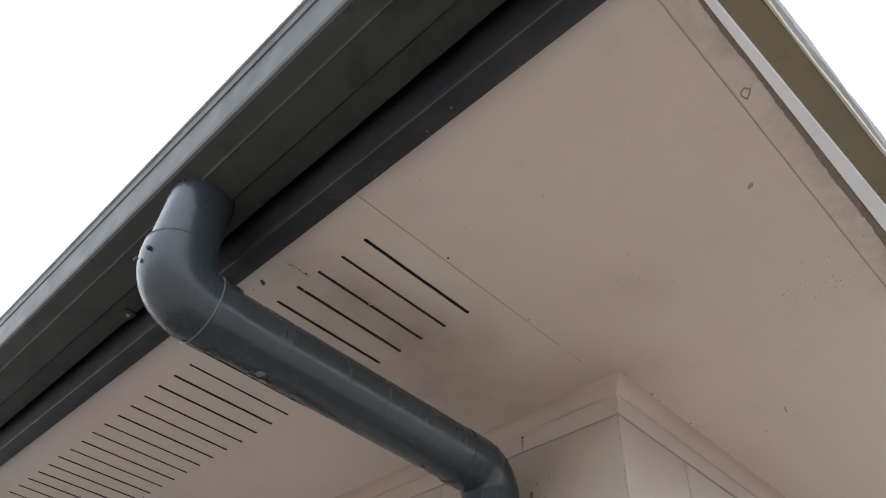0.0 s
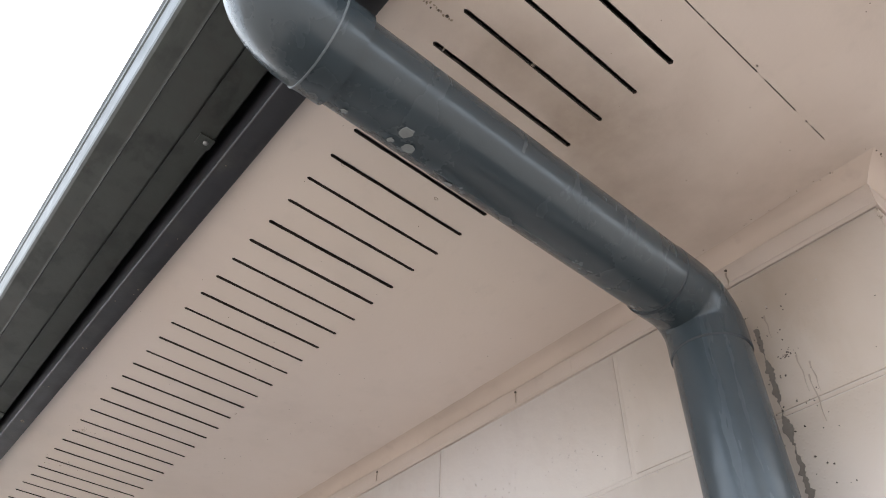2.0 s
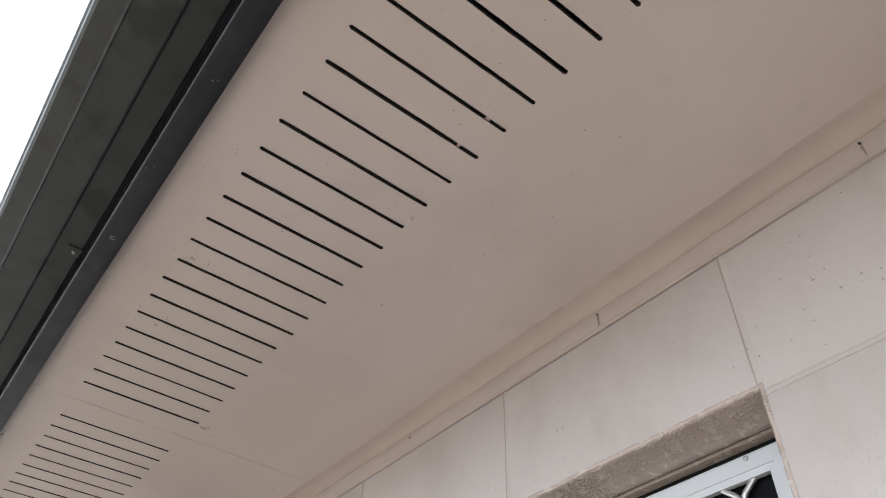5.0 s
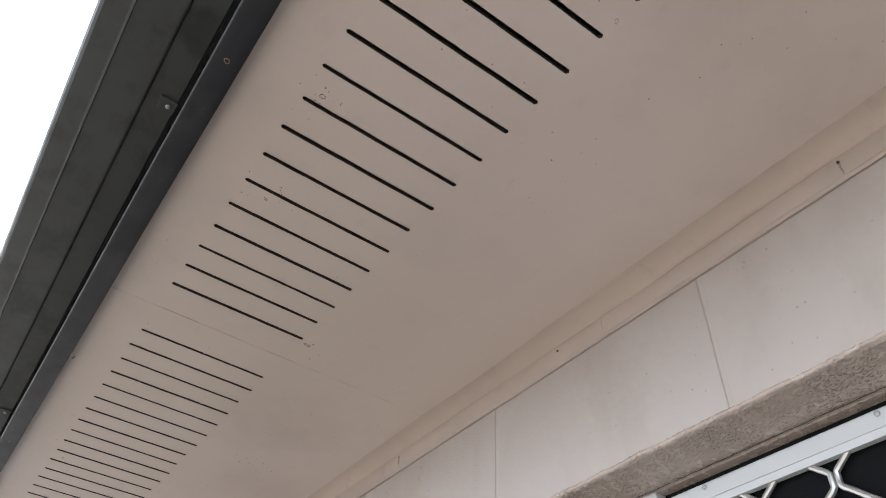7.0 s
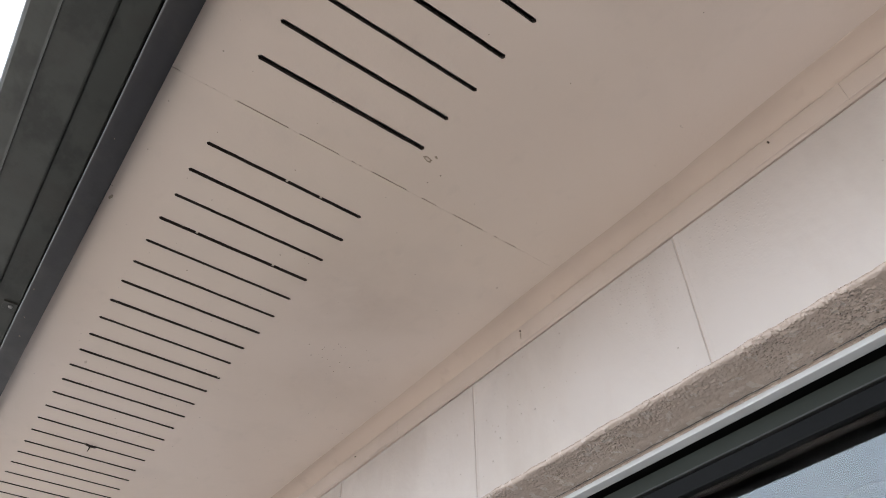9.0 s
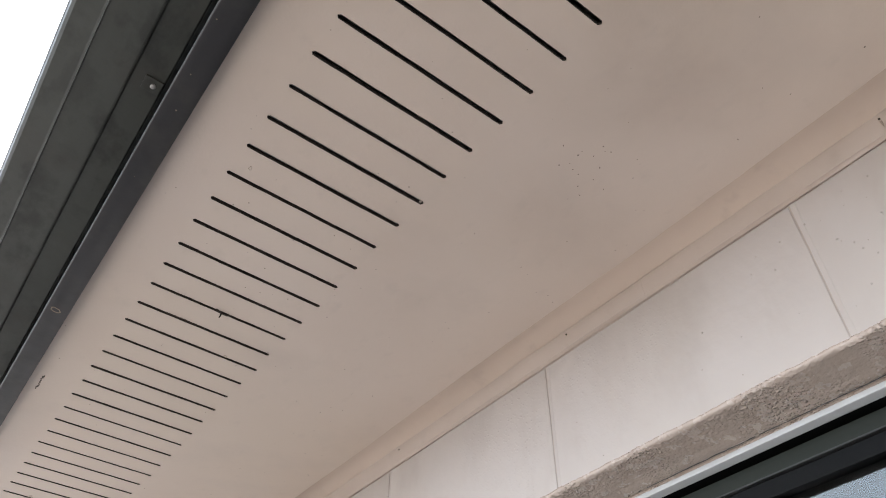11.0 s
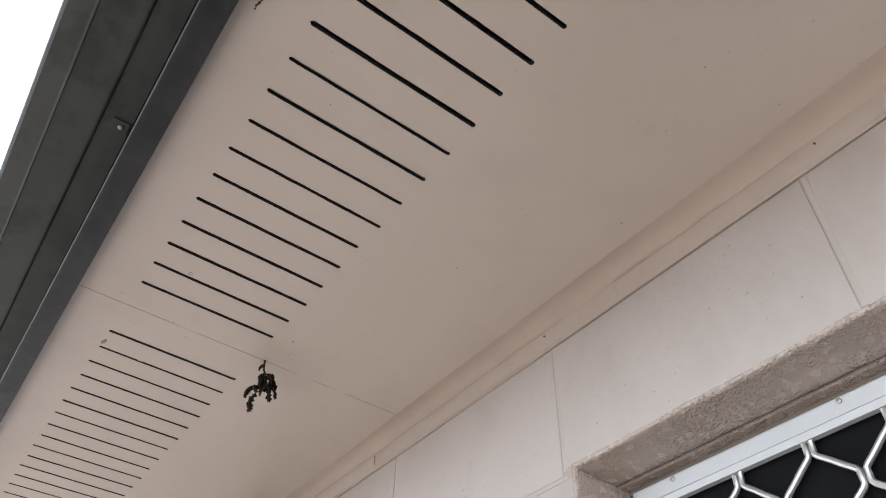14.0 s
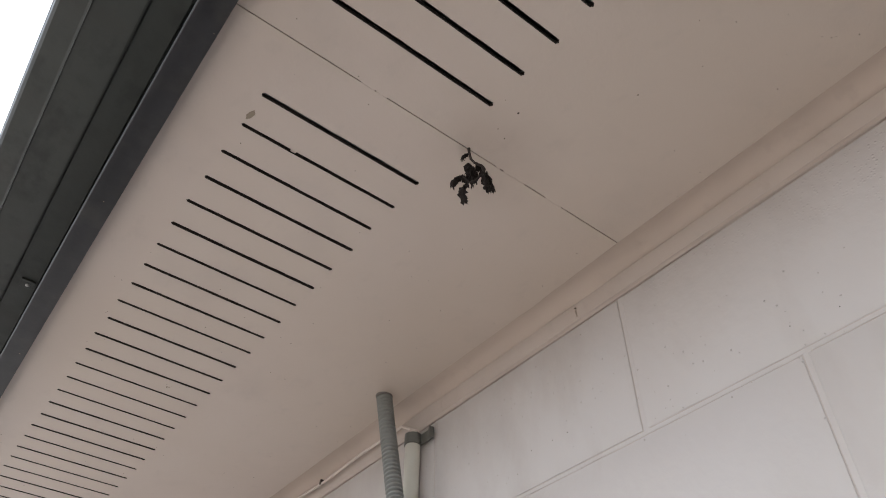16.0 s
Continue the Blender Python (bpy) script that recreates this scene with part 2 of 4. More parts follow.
ALU_M = plain("white_aluminium", (0.465, 0.47, 0.472), 0.32, 0.0, grain=40, depth=0.0001, dirt=0.12)
GRILLE_M = plain("grille_metal", (0.50, 0.49, 0.47), 0.32, 0.75, grain=90, depth=0.0002)
RUBBER_M = plain("glazing_rubber", (0.02, 0.02, 0.02), 0.6)
RAIL_M = plain("aged_rail", (0.017, 0.020, 0.016), 0.6, grain=60, spec=0.2)
DARKALU_M = plain("dark_sash", (0.004, 0.0042, 0.0046), 0.55, grain=50, spec=0.12)
FLY_M = plain("fly_mesh", (0.004, 0.0042, 0.005), 0.8, grain=400, depth=0.0004, spec=0.12)
GLASS_M = glass("window_glass", True)
CLEAR_M = glass("glass_edge", False)
CURTAIN_M = plain("dark_curtain", (0.014, 0.014, 0.017), 0.9, grain=90)
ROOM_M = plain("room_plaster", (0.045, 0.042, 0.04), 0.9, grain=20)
BOUNCE_STRIP_M = plain("dark_bounce_strip", BOUNCE_STRIP_TONE, 0.85, grain=120, depth=0.002)
GROUND_M = plain("concrete_paving", GROUND, 0.85, grain=14, depth=0.001)
CONDUIT_M = plain("corrugated_conduit", (0.185, 0.183, 0.168), 0.5, grain=80)
PVC_M = plain("grey_pvc", (0.48, 0.455, 0.39), 0.45, grain=40, dirt=0.3)
SADDLE_M = plain("tarnished_saddle", (0.12, 0.115, 0.10), 0.5, 0.3, grain=80)
CABLE_M = plain("painted_cable", (0.50, 0.42, 0.37), 0.55, grain=80)
LEAF_M = plain("dried_leaf", (0.020, 0.0125, 0.0095), 0.9, grain=200, depth=0.001)
TILE_M = plain("roof_tile_cement", (0.17, 0.135, 0.082), 0.9, grain=45, depth=0.0015, dirt=0.7)
MORTAR_EDGE_M = plain("pale_bedding_edge", (0.46, 0.42, 0.36), 0.9, grain=140, depth=0.002)
TILE_EDGE_M = plain("tile_edge_grit", (0.24, 0.24, 0.235), 0.9, grain=160, depth=0.002)
ANGLE_M = plain("verge_angle_white", (0.74, 0.75, 0.76), 0.4, grain=60)
SEALANT_M = plain("old_sealant", (0.15, 0.13, 0.115), 0.85, grain=90, depth=0.001)
MARK_M = plain("dark_dirt", (0.05, 0.036, 0.027), 0.9, grain=120, depth=0.0006)
CHIP_M = plain("bare_fibre_cement", (0.27, 0.215, 0.16), 0.85, grain=120, depth=0.0006)


# ---------------- mesh helpers ----------------
def mesh_from(name, bm, material, smooth=False):
    me = bpy.data.meshes.new(name)
    bmesh.ops.recalc_face_normals(bm, faces=bm.faces)
    bm.to_mesh(me)
    bm.free()
    me.materials.append(material)
    if smooth:
        me.polygons.foreach_set("use_smooth", [True] * len(me.polygons))
        me.set_sharp_from_angle(angle=radians(38))
    return me


def part(name, bm, material, parent=None, label="", smooth=False):
    ob = new(name, mesh_from(name, bm, material, smooth))
    if parent is not None:
        ob.parent = parent
    if label:
        tagged(ob, label)
    return ob


def thing(name, label, category, at=(0, 0, 0), group="", kind=""):
    ob = new(name)
    ob.empty_display_size = 0.05
    ob.location = at
    return tagged(ob, label, category, group, kind)


def box(bm, lo, hi, bevel=0.0):
    r = bmesh.ops.create_cube(bm, size=1.0)
    size = Vector(hi) - Vector(lo)
    mid = (Vector(hi) + Vector(lo)) / 2
    for v in r["verts"]:
        v.co = Vector((v.co.x * size.x, v.co.y * size.y, v.co.z * size.z)) + mid
    if bevel:
        edges = list({e for v in r["verts"] for e in v.link_edges})
        bmesh.ops.bevel(bm, geom=edges, offset=bevel, segments=2, affect="EDGES", profile=0.6)
    return bm


def extrude_y(bm, section, y0, y1, steps=1, closed=True, wobble=0.0, lean=0.0):
    """A section of (x, z) points swept along y."""
    rings = []
    for k in range(steps + 1):
        y = y0 + (y1 - y0) * k / steps
        dx = wobble * noise.noise((y * 1.7, 0.3, 1.0)) + lean * (y - 1.4)
        dz = wobble * noise.noise((y * 2.1, 5.3, 2.0))
        rings.append([bm.verts.new((x + dx, y, z + dz)) for x, z in section])
    n = len(section)
    for a, b in zip(rings, rings[1:]):
        for i in range(n if closed else n - 1):
            bm.faces.new((a[i], a[(i + 1) % n], b[(i + 1) % n], b[i]))
    if closed:
        bm.faces.new(rings[0])
        bm.faces.new(rings[-1][::-1])
    return bm


def tube(bm, centres, radii, sides=24, caps=True, squash=None):
    """A round tube through points, with a radius at each."""
    pts = [Vector(c) for c in centres]
    rings, side = [], None
    for i, p in enumerate(pts):
        d = (pts[min(i + 1, len(pts) - 1)] - pts[max(i - 1, 0)])
        if d.length < 1e-9:
            d = Vector((0, 0, 1))
        d.normalize()
        if side is None:
            side = d.orthogonal().normalized()
        side = (side - d * side.dot(d)).normalized()
        up = d.cross(side)
        rings.append([bm.verts.new(p + radii[i] * (math.cos(a) * side + math.sin(a) * up))
                      for a in (2 * math.pi * k / sides for k in range(sides))])
    for a, b in zip(rings, rings[1:]):
        for k in range(sides):
            bm.faces.new((a[k], a[(k + 1) % sides], b[(k + 1) % sides], b[k]))
    if caps:
        bm.faces.new(rings[0][::-1])
        bm.faces.new(rings[-1])
    return bm


def blob(bm, at, size, seed, flat=(1, 1, 1), sub=2, rough=0.35):
    r = bmesh.ops.create_icosphere(bm, subdivisions=sub, radius=1.0)
    for v in r["verts"]:
        k = 1 + rough * noise.noise(v.co * 1.9 + Vector((seed * 3.1, seed, 2.0)))
        v.co = Vector((v.co.x * flat[0] * size * k, v.co.y * flat[1] * size * k, v.co.z * flat[2] * size * k)) + Vector(at)
    return bm


# ---------------- measures of the place ----------------
Z = 2.40            # underside of the soffit
WX = 0.6150         # face of the long wall
CY = -0.051         # face of the gable wall; the corner
Y0, Y1 = -0.505, 7.8
PITCH, SLOT_L, SLOT_R = 0.05, 0.100, 0.3120
SHEET_JOINTS = [-0.053, 1.7155, 3.508, 5.308, 7.108]
SLOT_STEPS = [0.05, 0.05014, 0.05, 0.05]
FIRST_SLOTS = [0.0, 1.789, 3.588, 5.388]
HEAD = 2.160        # underside of the window head at the wall face
BED = 2.152         # bed joint under the top course
WY0, WY1 = 0.750, 3.133

# ---------------- ground ----------------
bm = bmesh.new()
bmesh.ops.create_grid(bm, x_segments=20, y_segments=20, size=300)
tagged(part("ground", bm, GROUND_M), "grey concrete and dry ground round the house", "ground", kind="structure")

# unseen dark strip added round the foot of the walls to weaken bounced light
bm = bmesh.new()
box(bm, (WX - 1.5, CY - 1.5, -0.02), (WX + 0.01, Y1 + 4.0, 0.03), 0.006)
box(bm, (WX + 0.01, CY - 1.5, -0.02), (4.8, CY + 0.01, 0.03), 0.006)
tagged(part("pavement", bm, BOUNCE_STRIP_M), "unseen dark strip added along the walls to weaken ground bounce", "path", kind="structure")

# ---------------- soffit ----------------
def soffit():
    bm = bmesh.new()
    th, half, e = 0.006, 0.0029, 0.0022
    x0, x1 = 0.022, WX + 0.004

    def plate(pts):
        lo = [bm.verts.new((x, y, Z)) for x, y in pts]
        bm.faces.new(lo)

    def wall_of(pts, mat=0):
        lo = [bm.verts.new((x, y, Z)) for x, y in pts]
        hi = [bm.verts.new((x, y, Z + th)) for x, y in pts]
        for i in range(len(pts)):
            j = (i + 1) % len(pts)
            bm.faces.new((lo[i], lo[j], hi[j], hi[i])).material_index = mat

    for s, y_first in enumerate(FIRST_SLOTS):
        ya, yb = SHEET_JOINTS[s] + 0.0007, SHEET_JOINTS[s + 1] - 0.0007
        wall_of([(x0, ya), (x1, ya), (x1, yb), (x0, yb)])
        step = SLOT_STEPS[s]
        edges = [ya] + [y_first + step * (k + 0.5) for k in range(33)] + [yb]
        for k in range(34):
            y = y_first + step * k + random.uniform(-0.0006, 0.0006)
            h = half * random.uniform(0.85, 1.1)
            sl = SLOT_L + random.uniform(-0.0015, 0.0015)
            sr = SLOT_R + random.uniform(-0.002, 0.002)
            lo, hi = edges[k], edges[k + 1]
            cuts = [sl + e + (sr - sl - 2 * e) * (k2 + random.uniform(-0.25, 0.25)) / 11 for k2 in range(1, 11)]
            up = [(sl + e, y + h)] + [(x, y + h + random.uniform(-0.0003, 0.00025)) for x in cuts] + [(sr - e, y + h)]
            dn = [(sl + e, y - h)] + [(x, y - h + random.uniform(-0.00025, 0.0003)) for x in cuts] + [(sr - e, y - h)]
            plate([(x0, y), (sl, y)] + up + [(sr, y), (x1, y), (x1, hi), (x0, hi)])
            plate([(x0, y), (x0, lo), (x1, lo), (x1, y), (sr, y)] + dn[::-1] + [(sl, y)])
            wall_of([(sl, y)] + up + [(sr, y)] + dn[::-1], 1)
    # sheet at the corner and on along the gable, with its flush edge strip
    ya, yb = -0.4765, SHEET_JOINTS[0] - 0.0007
    for a, b in ((ya, yb), (-0.508, ya - 0.0019)):
        plate([(x0, a), (3.2, a), (3.2, b), (x0, b)])
        wall_of([(x0, a), (3.2, a), (3.2, b), (x0, b)])
    return bm


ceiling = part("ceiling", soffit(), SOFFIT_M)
ceiling.data.materials.append(SLOT_SHADE_M)
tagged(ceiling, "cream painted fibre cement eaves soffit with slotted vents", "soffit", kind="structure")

# roof space over the soffit, closed by the roof; its darkness is painted near black
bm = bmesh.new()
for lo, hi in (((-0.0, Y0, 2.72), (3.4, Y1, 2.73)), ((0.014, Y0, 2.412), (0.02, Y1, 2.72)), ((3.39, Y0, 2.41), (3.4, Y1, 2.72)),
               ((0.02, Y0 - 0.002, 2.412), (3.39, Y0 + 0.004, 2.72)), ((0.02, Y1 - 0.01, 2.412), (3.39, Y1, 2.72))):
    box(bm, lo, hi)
tagged(part("roof_space", bm, VOID_M), "near-black lining that paints in the darkness of the roof space", "roof", kind="structure")

# ---------------- fascia ----------------
bm = bmesh.new()
section = [(0.0018, 2.3836), (0.029, 2.3835), (0.031, 2.3850), (0.0312, 2.3985), (0.022, 2.3993), (0.020, 2.56), (0.0055, 2.56), (0.0058, 2.425), (0.0056, 2.413), (0.0044, 2.402), (-0.0002, 2.3890), (-0.0006, 2.3850), (0.0004, 2.3839)]
extrude_y(bm, section, -0.512, Y1, 60, wobble=0.0012)
tagged(part("fascia", bm, FASCIA_M, smooth=True), "dark charcoal steel fascia with a folded bottom lip", "fascia", kind="structure")


# ---------------- gutter ----------------
gutter = thing("gutter", "dark grey steel quad gutter fixed along the eaves", "gutter", (-0.06, 0, 2.45))


def gpart(name, bm, material, parent, label="", smooth=False):
    ob = part(name, bm, material, None, label, smooth)
    ob.parent = parent
    base = Matrix.Translation(-parent.location) if parent.parent is None else Matrix.Translation(-parent.parent.location)
    if parent.parent is None:
        ob.matrix_parent_inverse = base
    else:
        ob.matrix_parent_inverse = Matrix.Identity(4)
    return ob


GY0, GY1 = -0.555, Y1
outer = [(-0.0045, 2.545), (-0.0045, 2.4590), (-0.0065, 2.4572), (-0.0405, 2.4565), (-0.0425, 2.4535), (-0.0445, 2.4528), (-0.0895, 2.4545), (-0.0925, 2.4540), (-0.0945, 2.4548),
         (-0.1200, 2.4580), (-0.1240, 2.4605), (-0.1262, 2.4660), (-0.1335, 2.524), (-0.1358, 2.5258), (-0.1362, 2.5285), (-0.1350, 2.5305),
         (-0.1372, 2.545), (-0.1400, 2.5485), (-0.1405, 2.5555), (-0.136, 2.559), (-0.130, 2.556)]
inner = [(-0.1295, 2.552), (-0.131, 2.525), (-0.1235, 2.468), (-0.118, 2.4615), (-0.094, 2.4585), (-0.046, 2.4565), (-0.040, 2.460), (-0.0075, 2.461), (-0.0062, 2.545)]
bm = bmesh.new()
extrude_y(bm, outer + inner, GY0, GY1, 90, wobble=0.0009, lean=GUTTER_LEAN)
gpart("trough", bm, GUTTER_M, gutter, smooth=False)
bm = bmesh.new()
extrude_y(bm, [(-0.0905, 2.4545), (-0.0915, 2.4531), (-0.0925, 2.4545)], GY0, GY1, 90, wobble=0.0009, lean=GUTTER_LEAN)
gpart("fold", bm, FOLD_M, gutter, "pale fold line")
bm = bmesh.new()
extrude_y(bm, [(-0.005, 2.459), (-0.04, 2.457), (-0.09, 2.4548), (-0.121, 2.470), (-0.134, 2.54), (-0.005, 2.54)], GY0 - 0.0012, GY0 + 0.0005)
gpart("stop_end", bm, GUTTER_M, gutter)
for y in (0.484, 1.403, 2.325, 3.245, 4.165, 5.085):
    bm = bmesh.new()
    box(bm, (-0.026, y - 0.010, 2.4540), (-0.0050, y + 0.010, 2.4570), 0.0006)
    clip = gpart("bracket", bm, GUTTER_M, gutter)
    bm = bmesh.new()
    tube(bm, [(-0.014, y, 2.4542), (-0.014, y, 2.4526), (-0.014, y, 2.4518)], [0.0034, 0.0034, 0.002], 12)
    gpart("screw", bm, SCREW_M, clip, "small round steel screw head")

# ---------------- downpipe ----------------
PX, PY, AY, AZ, AW, OX = 0.547, 0.1655, 0.166, 2.292, 2.287, -0.070
downpipe = thing("downpipe", "grey painted round plastic downpipe with two bends below the gutter", "downpipe", (PX, PY, 0))


def bend(c, a, b, r):
    """An arc round corner c between directions a and b, starting and ending r from it."""
    c, a, b = Vector(c), Vector(a), Vector(b)
    o = c + r * (a + b)
    return [o - r * (math.cos(t) * b + math.sin(t) * a) for t in (math.pi / 2 * k / 10 for k in range(11))]


R = 0.045
bm = bmesh.new()
tube(bm, [(OX, AY, 2.456), (OX, AY, AZ + 0.05)], [R, R], 40)
gpart("spigot", bm, PIPE_M, downpipe, smooth=True)
corner = (OX, AY, AZ)
arc = bend(corner, (0, 0, 1), (1, 0, 0), 0.050)
RB = 0.0485
bm = bmesh.new()
tube(bm, [(OX, AY, AZ + 0.0605)] + arc + [(OX + 0.082, AY, AZ)],
     [RB] * (len(arc) + 2), 40)
el = gpart("bend", bm, PIPE_M, downpipe, smooth=True)
bm = bmesh.new()
tube(bm, [(OX + 0.0515, AY, AZ), (OX + 0.052, AY, AZ), (OX + 0.0535, AY, AZ), (OX + 0.054, AY, AZ)], [RB - 0.001, RB + 0.0011, RB + 0.0011, RB - 0.001], 40, caps=False)
gpart("mould_seam", bm, PALE_SEAM_M, el, smooth=True)
bm = bmesh.new()
tube(bm, [(OX, AY, AZ + 0.0590), (OX, AY, AZ + 0.0594), (OX, AY, AZ + 0.0622), (OX, AY, AZ + 0.0626)], [RB - 0.0005, RB + 0.0004, RB + 0.0004, RB - 0.002], 40)
gpart("joint_ring", bm, SEAM_M, el, "thin dark joint line")
for a, dz in ((176, 0.020), (200, 0.030)):
    d = Vector((math.cos(radians(a)), math.sin(radians(a)), 0))
    p = Vector((OX, AY, AZ + dz)) + d * RB
    bm = bmesh.new()
    tube(bm, [p - d * 0.002, p + d * 0.0015, p + d * 0.0025], [0.0032, 0.0032, 0.0018], 10)
    gpart("screw", bm, SEAM_M, el, "dark screw head")
bm = bmesh.new()
tube(bm, [(OX + 0.07, AY, AZ), (PX - 0.075, PY - 0.001, AW)], [R, R + 0.0008], 40)
gpart("arm", bm, PIPE_M, downpipe, smooth=True)
corner2 = (PX, PY, AW)
arc = bend(corner2, (-1, 0, 0), (0, 0, -1), 0.046)
bm = bmesh.new()
RC = 0.0474
tube(bm, [(PX - 0.086, PY, AW)] + arc + [(PX, PY, AW - 0.071)], [RC] * (len(arc) + 2), 40)
el2 = gpart("bend", bm, PIPE_M, downpipe, smooth=True)
for ends in (((PX - 0.0865, PY, AW), (PX - 0.0882, PY, AW)), ((PX, PY, AW - 0.0713), (PX, PY, AW - 0.0728))):
    bm = bmesh.new()
    tube(bm, ends, [RC - 0.0002, RC - 0.0010], 40)
    gpart("joint_ring", bm, SEAM_M, el2, "thin dark joint line")
bm = bmesh.new()
tube(bm, [(PX, PY, 0.0), (PX, PY, AW - 0.05)], [R + 0.0008, R + 0.0008], 40)
gpart("lower_pipe", bm, PIPE_M, downpipe, smooth=True)

# ---------------- cover strip between soffit and walls ----------------
BATTEN = [(0.001, -0.0500), (-0.0017, -0.0502), (-0.0025, -0.0494), (-0.0026, -0.0440), (-0.0018, -0.0430), (-0.0024, -0.0420), (-0.0043, -0.0190), (-0.0046, -0.0174), (-0.0038, -0.0163), (0.001, -0.0160)]
COVE = [(0.0, -0.0162), (-0.0032, -0.0161), (-0.0080, -0.0122), (-0.0125, -0.0088), (-0.0170, -0.0060), (-0.0215, -0.0038), (-0.0260, -0.0021), (-0.0300, -0.0010), (-0.0335, -0.0003), (-0.0350, 0.0001), (-0.0355, 0.002), (0.0, 0.002)]


def strip_piece(rings):
    bm = bmesh.new()
    made_rings = [[bm.verts.new(p) for p in ring] for ring in rings]
    n = len(rings[0])
    for a, b in zip(made_rings, made_rings[1:]):
        for i in range(n):
            bm.faces.new((a[i], a[(i + 1) % n], b[(i + 1) % n], b[i]))
    bm.faces.new(made_rings[0])
    bm.faces.new(made_rings[-1][::-1])
    return bm


def strip_ring(section, y, k):
    ring = []
    for n, (dx, dz) in enumerate(section):
        free = k if dx < -0.001 and dz < 0.001 else 0.0
        ring.append((WX + dx + free * noise.noise((y * 2.3, n * 0.2, 1.0)) + 0.3 * free * noise.noise((y * 31, n * 0.7, 8.0)), y,
                     Z + dz + 0.8 * free * noise.noise((y * 2.9, n * 0.15, 4.0)) + 0.25 * free * noise.noise((y * 27, n * 0.6, 3.0))))
    return ring


def mitre(section):
    return [(WX + dx, CY + dx, Z + dz) for dx, dz in section]


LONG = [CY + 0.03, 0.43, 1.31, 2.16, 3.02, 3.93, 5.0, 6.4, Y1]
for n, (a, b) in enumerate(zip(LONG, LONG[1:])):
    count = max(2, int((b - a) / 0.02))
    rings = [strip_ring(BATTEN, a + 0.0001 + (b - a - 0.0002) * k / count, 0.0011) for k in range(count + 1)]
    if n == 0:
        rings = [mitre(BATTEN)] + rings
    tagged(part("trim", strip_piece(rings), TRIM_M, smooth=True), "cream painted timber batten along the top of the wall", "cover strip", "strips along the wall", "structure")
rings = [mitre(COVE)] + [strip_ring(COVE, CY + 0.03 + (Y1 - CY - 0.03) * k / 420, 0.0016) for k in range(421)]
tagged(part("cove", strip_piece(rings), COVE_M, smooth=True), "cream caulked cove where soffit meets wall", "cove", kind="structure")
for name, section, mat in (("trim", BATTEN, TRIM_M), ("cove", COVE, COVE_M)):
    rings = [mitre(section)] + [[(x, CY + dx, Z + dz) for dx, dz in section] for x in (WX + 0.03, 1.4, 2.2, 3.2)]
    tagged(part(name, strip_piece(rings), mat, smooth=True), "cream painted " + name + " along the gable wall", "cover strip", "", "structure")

# ---------------- verge on the gable side ----------------
def skew(x):
    """The verge runs slightly out of square for its first stretch."""
    return min(max(x, -0.2), 0.9)


def prism(bm, stations, ring_at):
    rings = [[bm.verts.new(p) for p in ring_at(x)] for x in stations]
    for a, b in zip(rings, rings[1:]):
        for i in range(len(a)):
            bm.faces.new((a[i], a[(i + 1) % len(a)], b[(i + 1) % len(a)], b[i]))
    bm.faces.new(rings[0])
    bm.faces.new(rings[-1][::-1])
    return bm


def rough_y(x, seed, amp):
    return amp * (noise.noise((x * 14, seed, 0.5)) + 0.6 * noise.noise((x * 47, seed, 1.5)))


STATIONS = [-0.13 + 0.012 * k for k in range(100)] + [1.4, 2.2, 3.2]
bm = prism(bmesh.new(), STATIONS, lambda x: [(x, -0.5075 - 0.018 * skew(x), 2.4075), (x, -0.5085 - 0.018 * skew(x), 2.3968), (x, -0.5135 - 0.043 * skew(x), 2.3955), (x, -0.5142 - 0.043 * skew(x), 2.412)])
tagged(part("verge_trim", bm, ANGLE_M), "white painted edge angle along the gable soffit", "trim", kind="structure")
verge = thing("roof_verge", "weathered cement edge of the tiled roof over the gable", "roof edge", (0, -0.54, 2.45))
bm = prism(bmesh.new(), STATIONS, lambda x: [(x, -0.512 - 0.043 * skew(x), 2.4065), (x, -0.5455 - 0.042 * skew(x) + rough_y(x, 3, 0.001), 2.409 + rough_y(x, 1, 0.0012)),
                                              (x, -0.5485 - 0.042 * skew(x) + rough_y(x, 3, 0.001), 2.411), (x, -0.5485 - 0.042 * skew(x), 2.424), (x, -0.512 - 0.043 * skew(x), 2.424)])
gpart("bedding", bm, TILE_M, verge, "ochre cement underside")
bm = prism(bmesh.new(), STATIONS, lambda x: [(x, -0.5487 - 0.042 * skew(x), 2.4115), (x, -0.5535 - 0.0425 * skew(x) + rough_y(x, 7, 0.0016), 2.4165), (x, -0.5555 - 0.0425 * skew(x) + rough_y(x, 5, 0.0012), 2.440), (x, -0.5487 - 0.042 * skew(x), 2.444)])
gpart("edge", bm, TILE_EDGE_M, verge, "grey gritty tile edge")
bm = prism(bmesh.new(), STATIONS, lambda x: [(x, -0.5462 - 0.042 * skew(x) + rough_y(x, 9, 0.0007), 2.4085), (x, -0.5487 - 0.042 * skew(x) + rough_y(x, 11, 0.0008), 2.4084), (x, -0.5502 - 0.042 * skew(x) + rough_y(x, 11, 0.0008), 2.4125), (x, -0.5462 - 0.042 * skew(x), 2.4125)])
gpart("bedding_edge", bm, MORTAR_EDGE_M, verge, "thin pale mortar line")
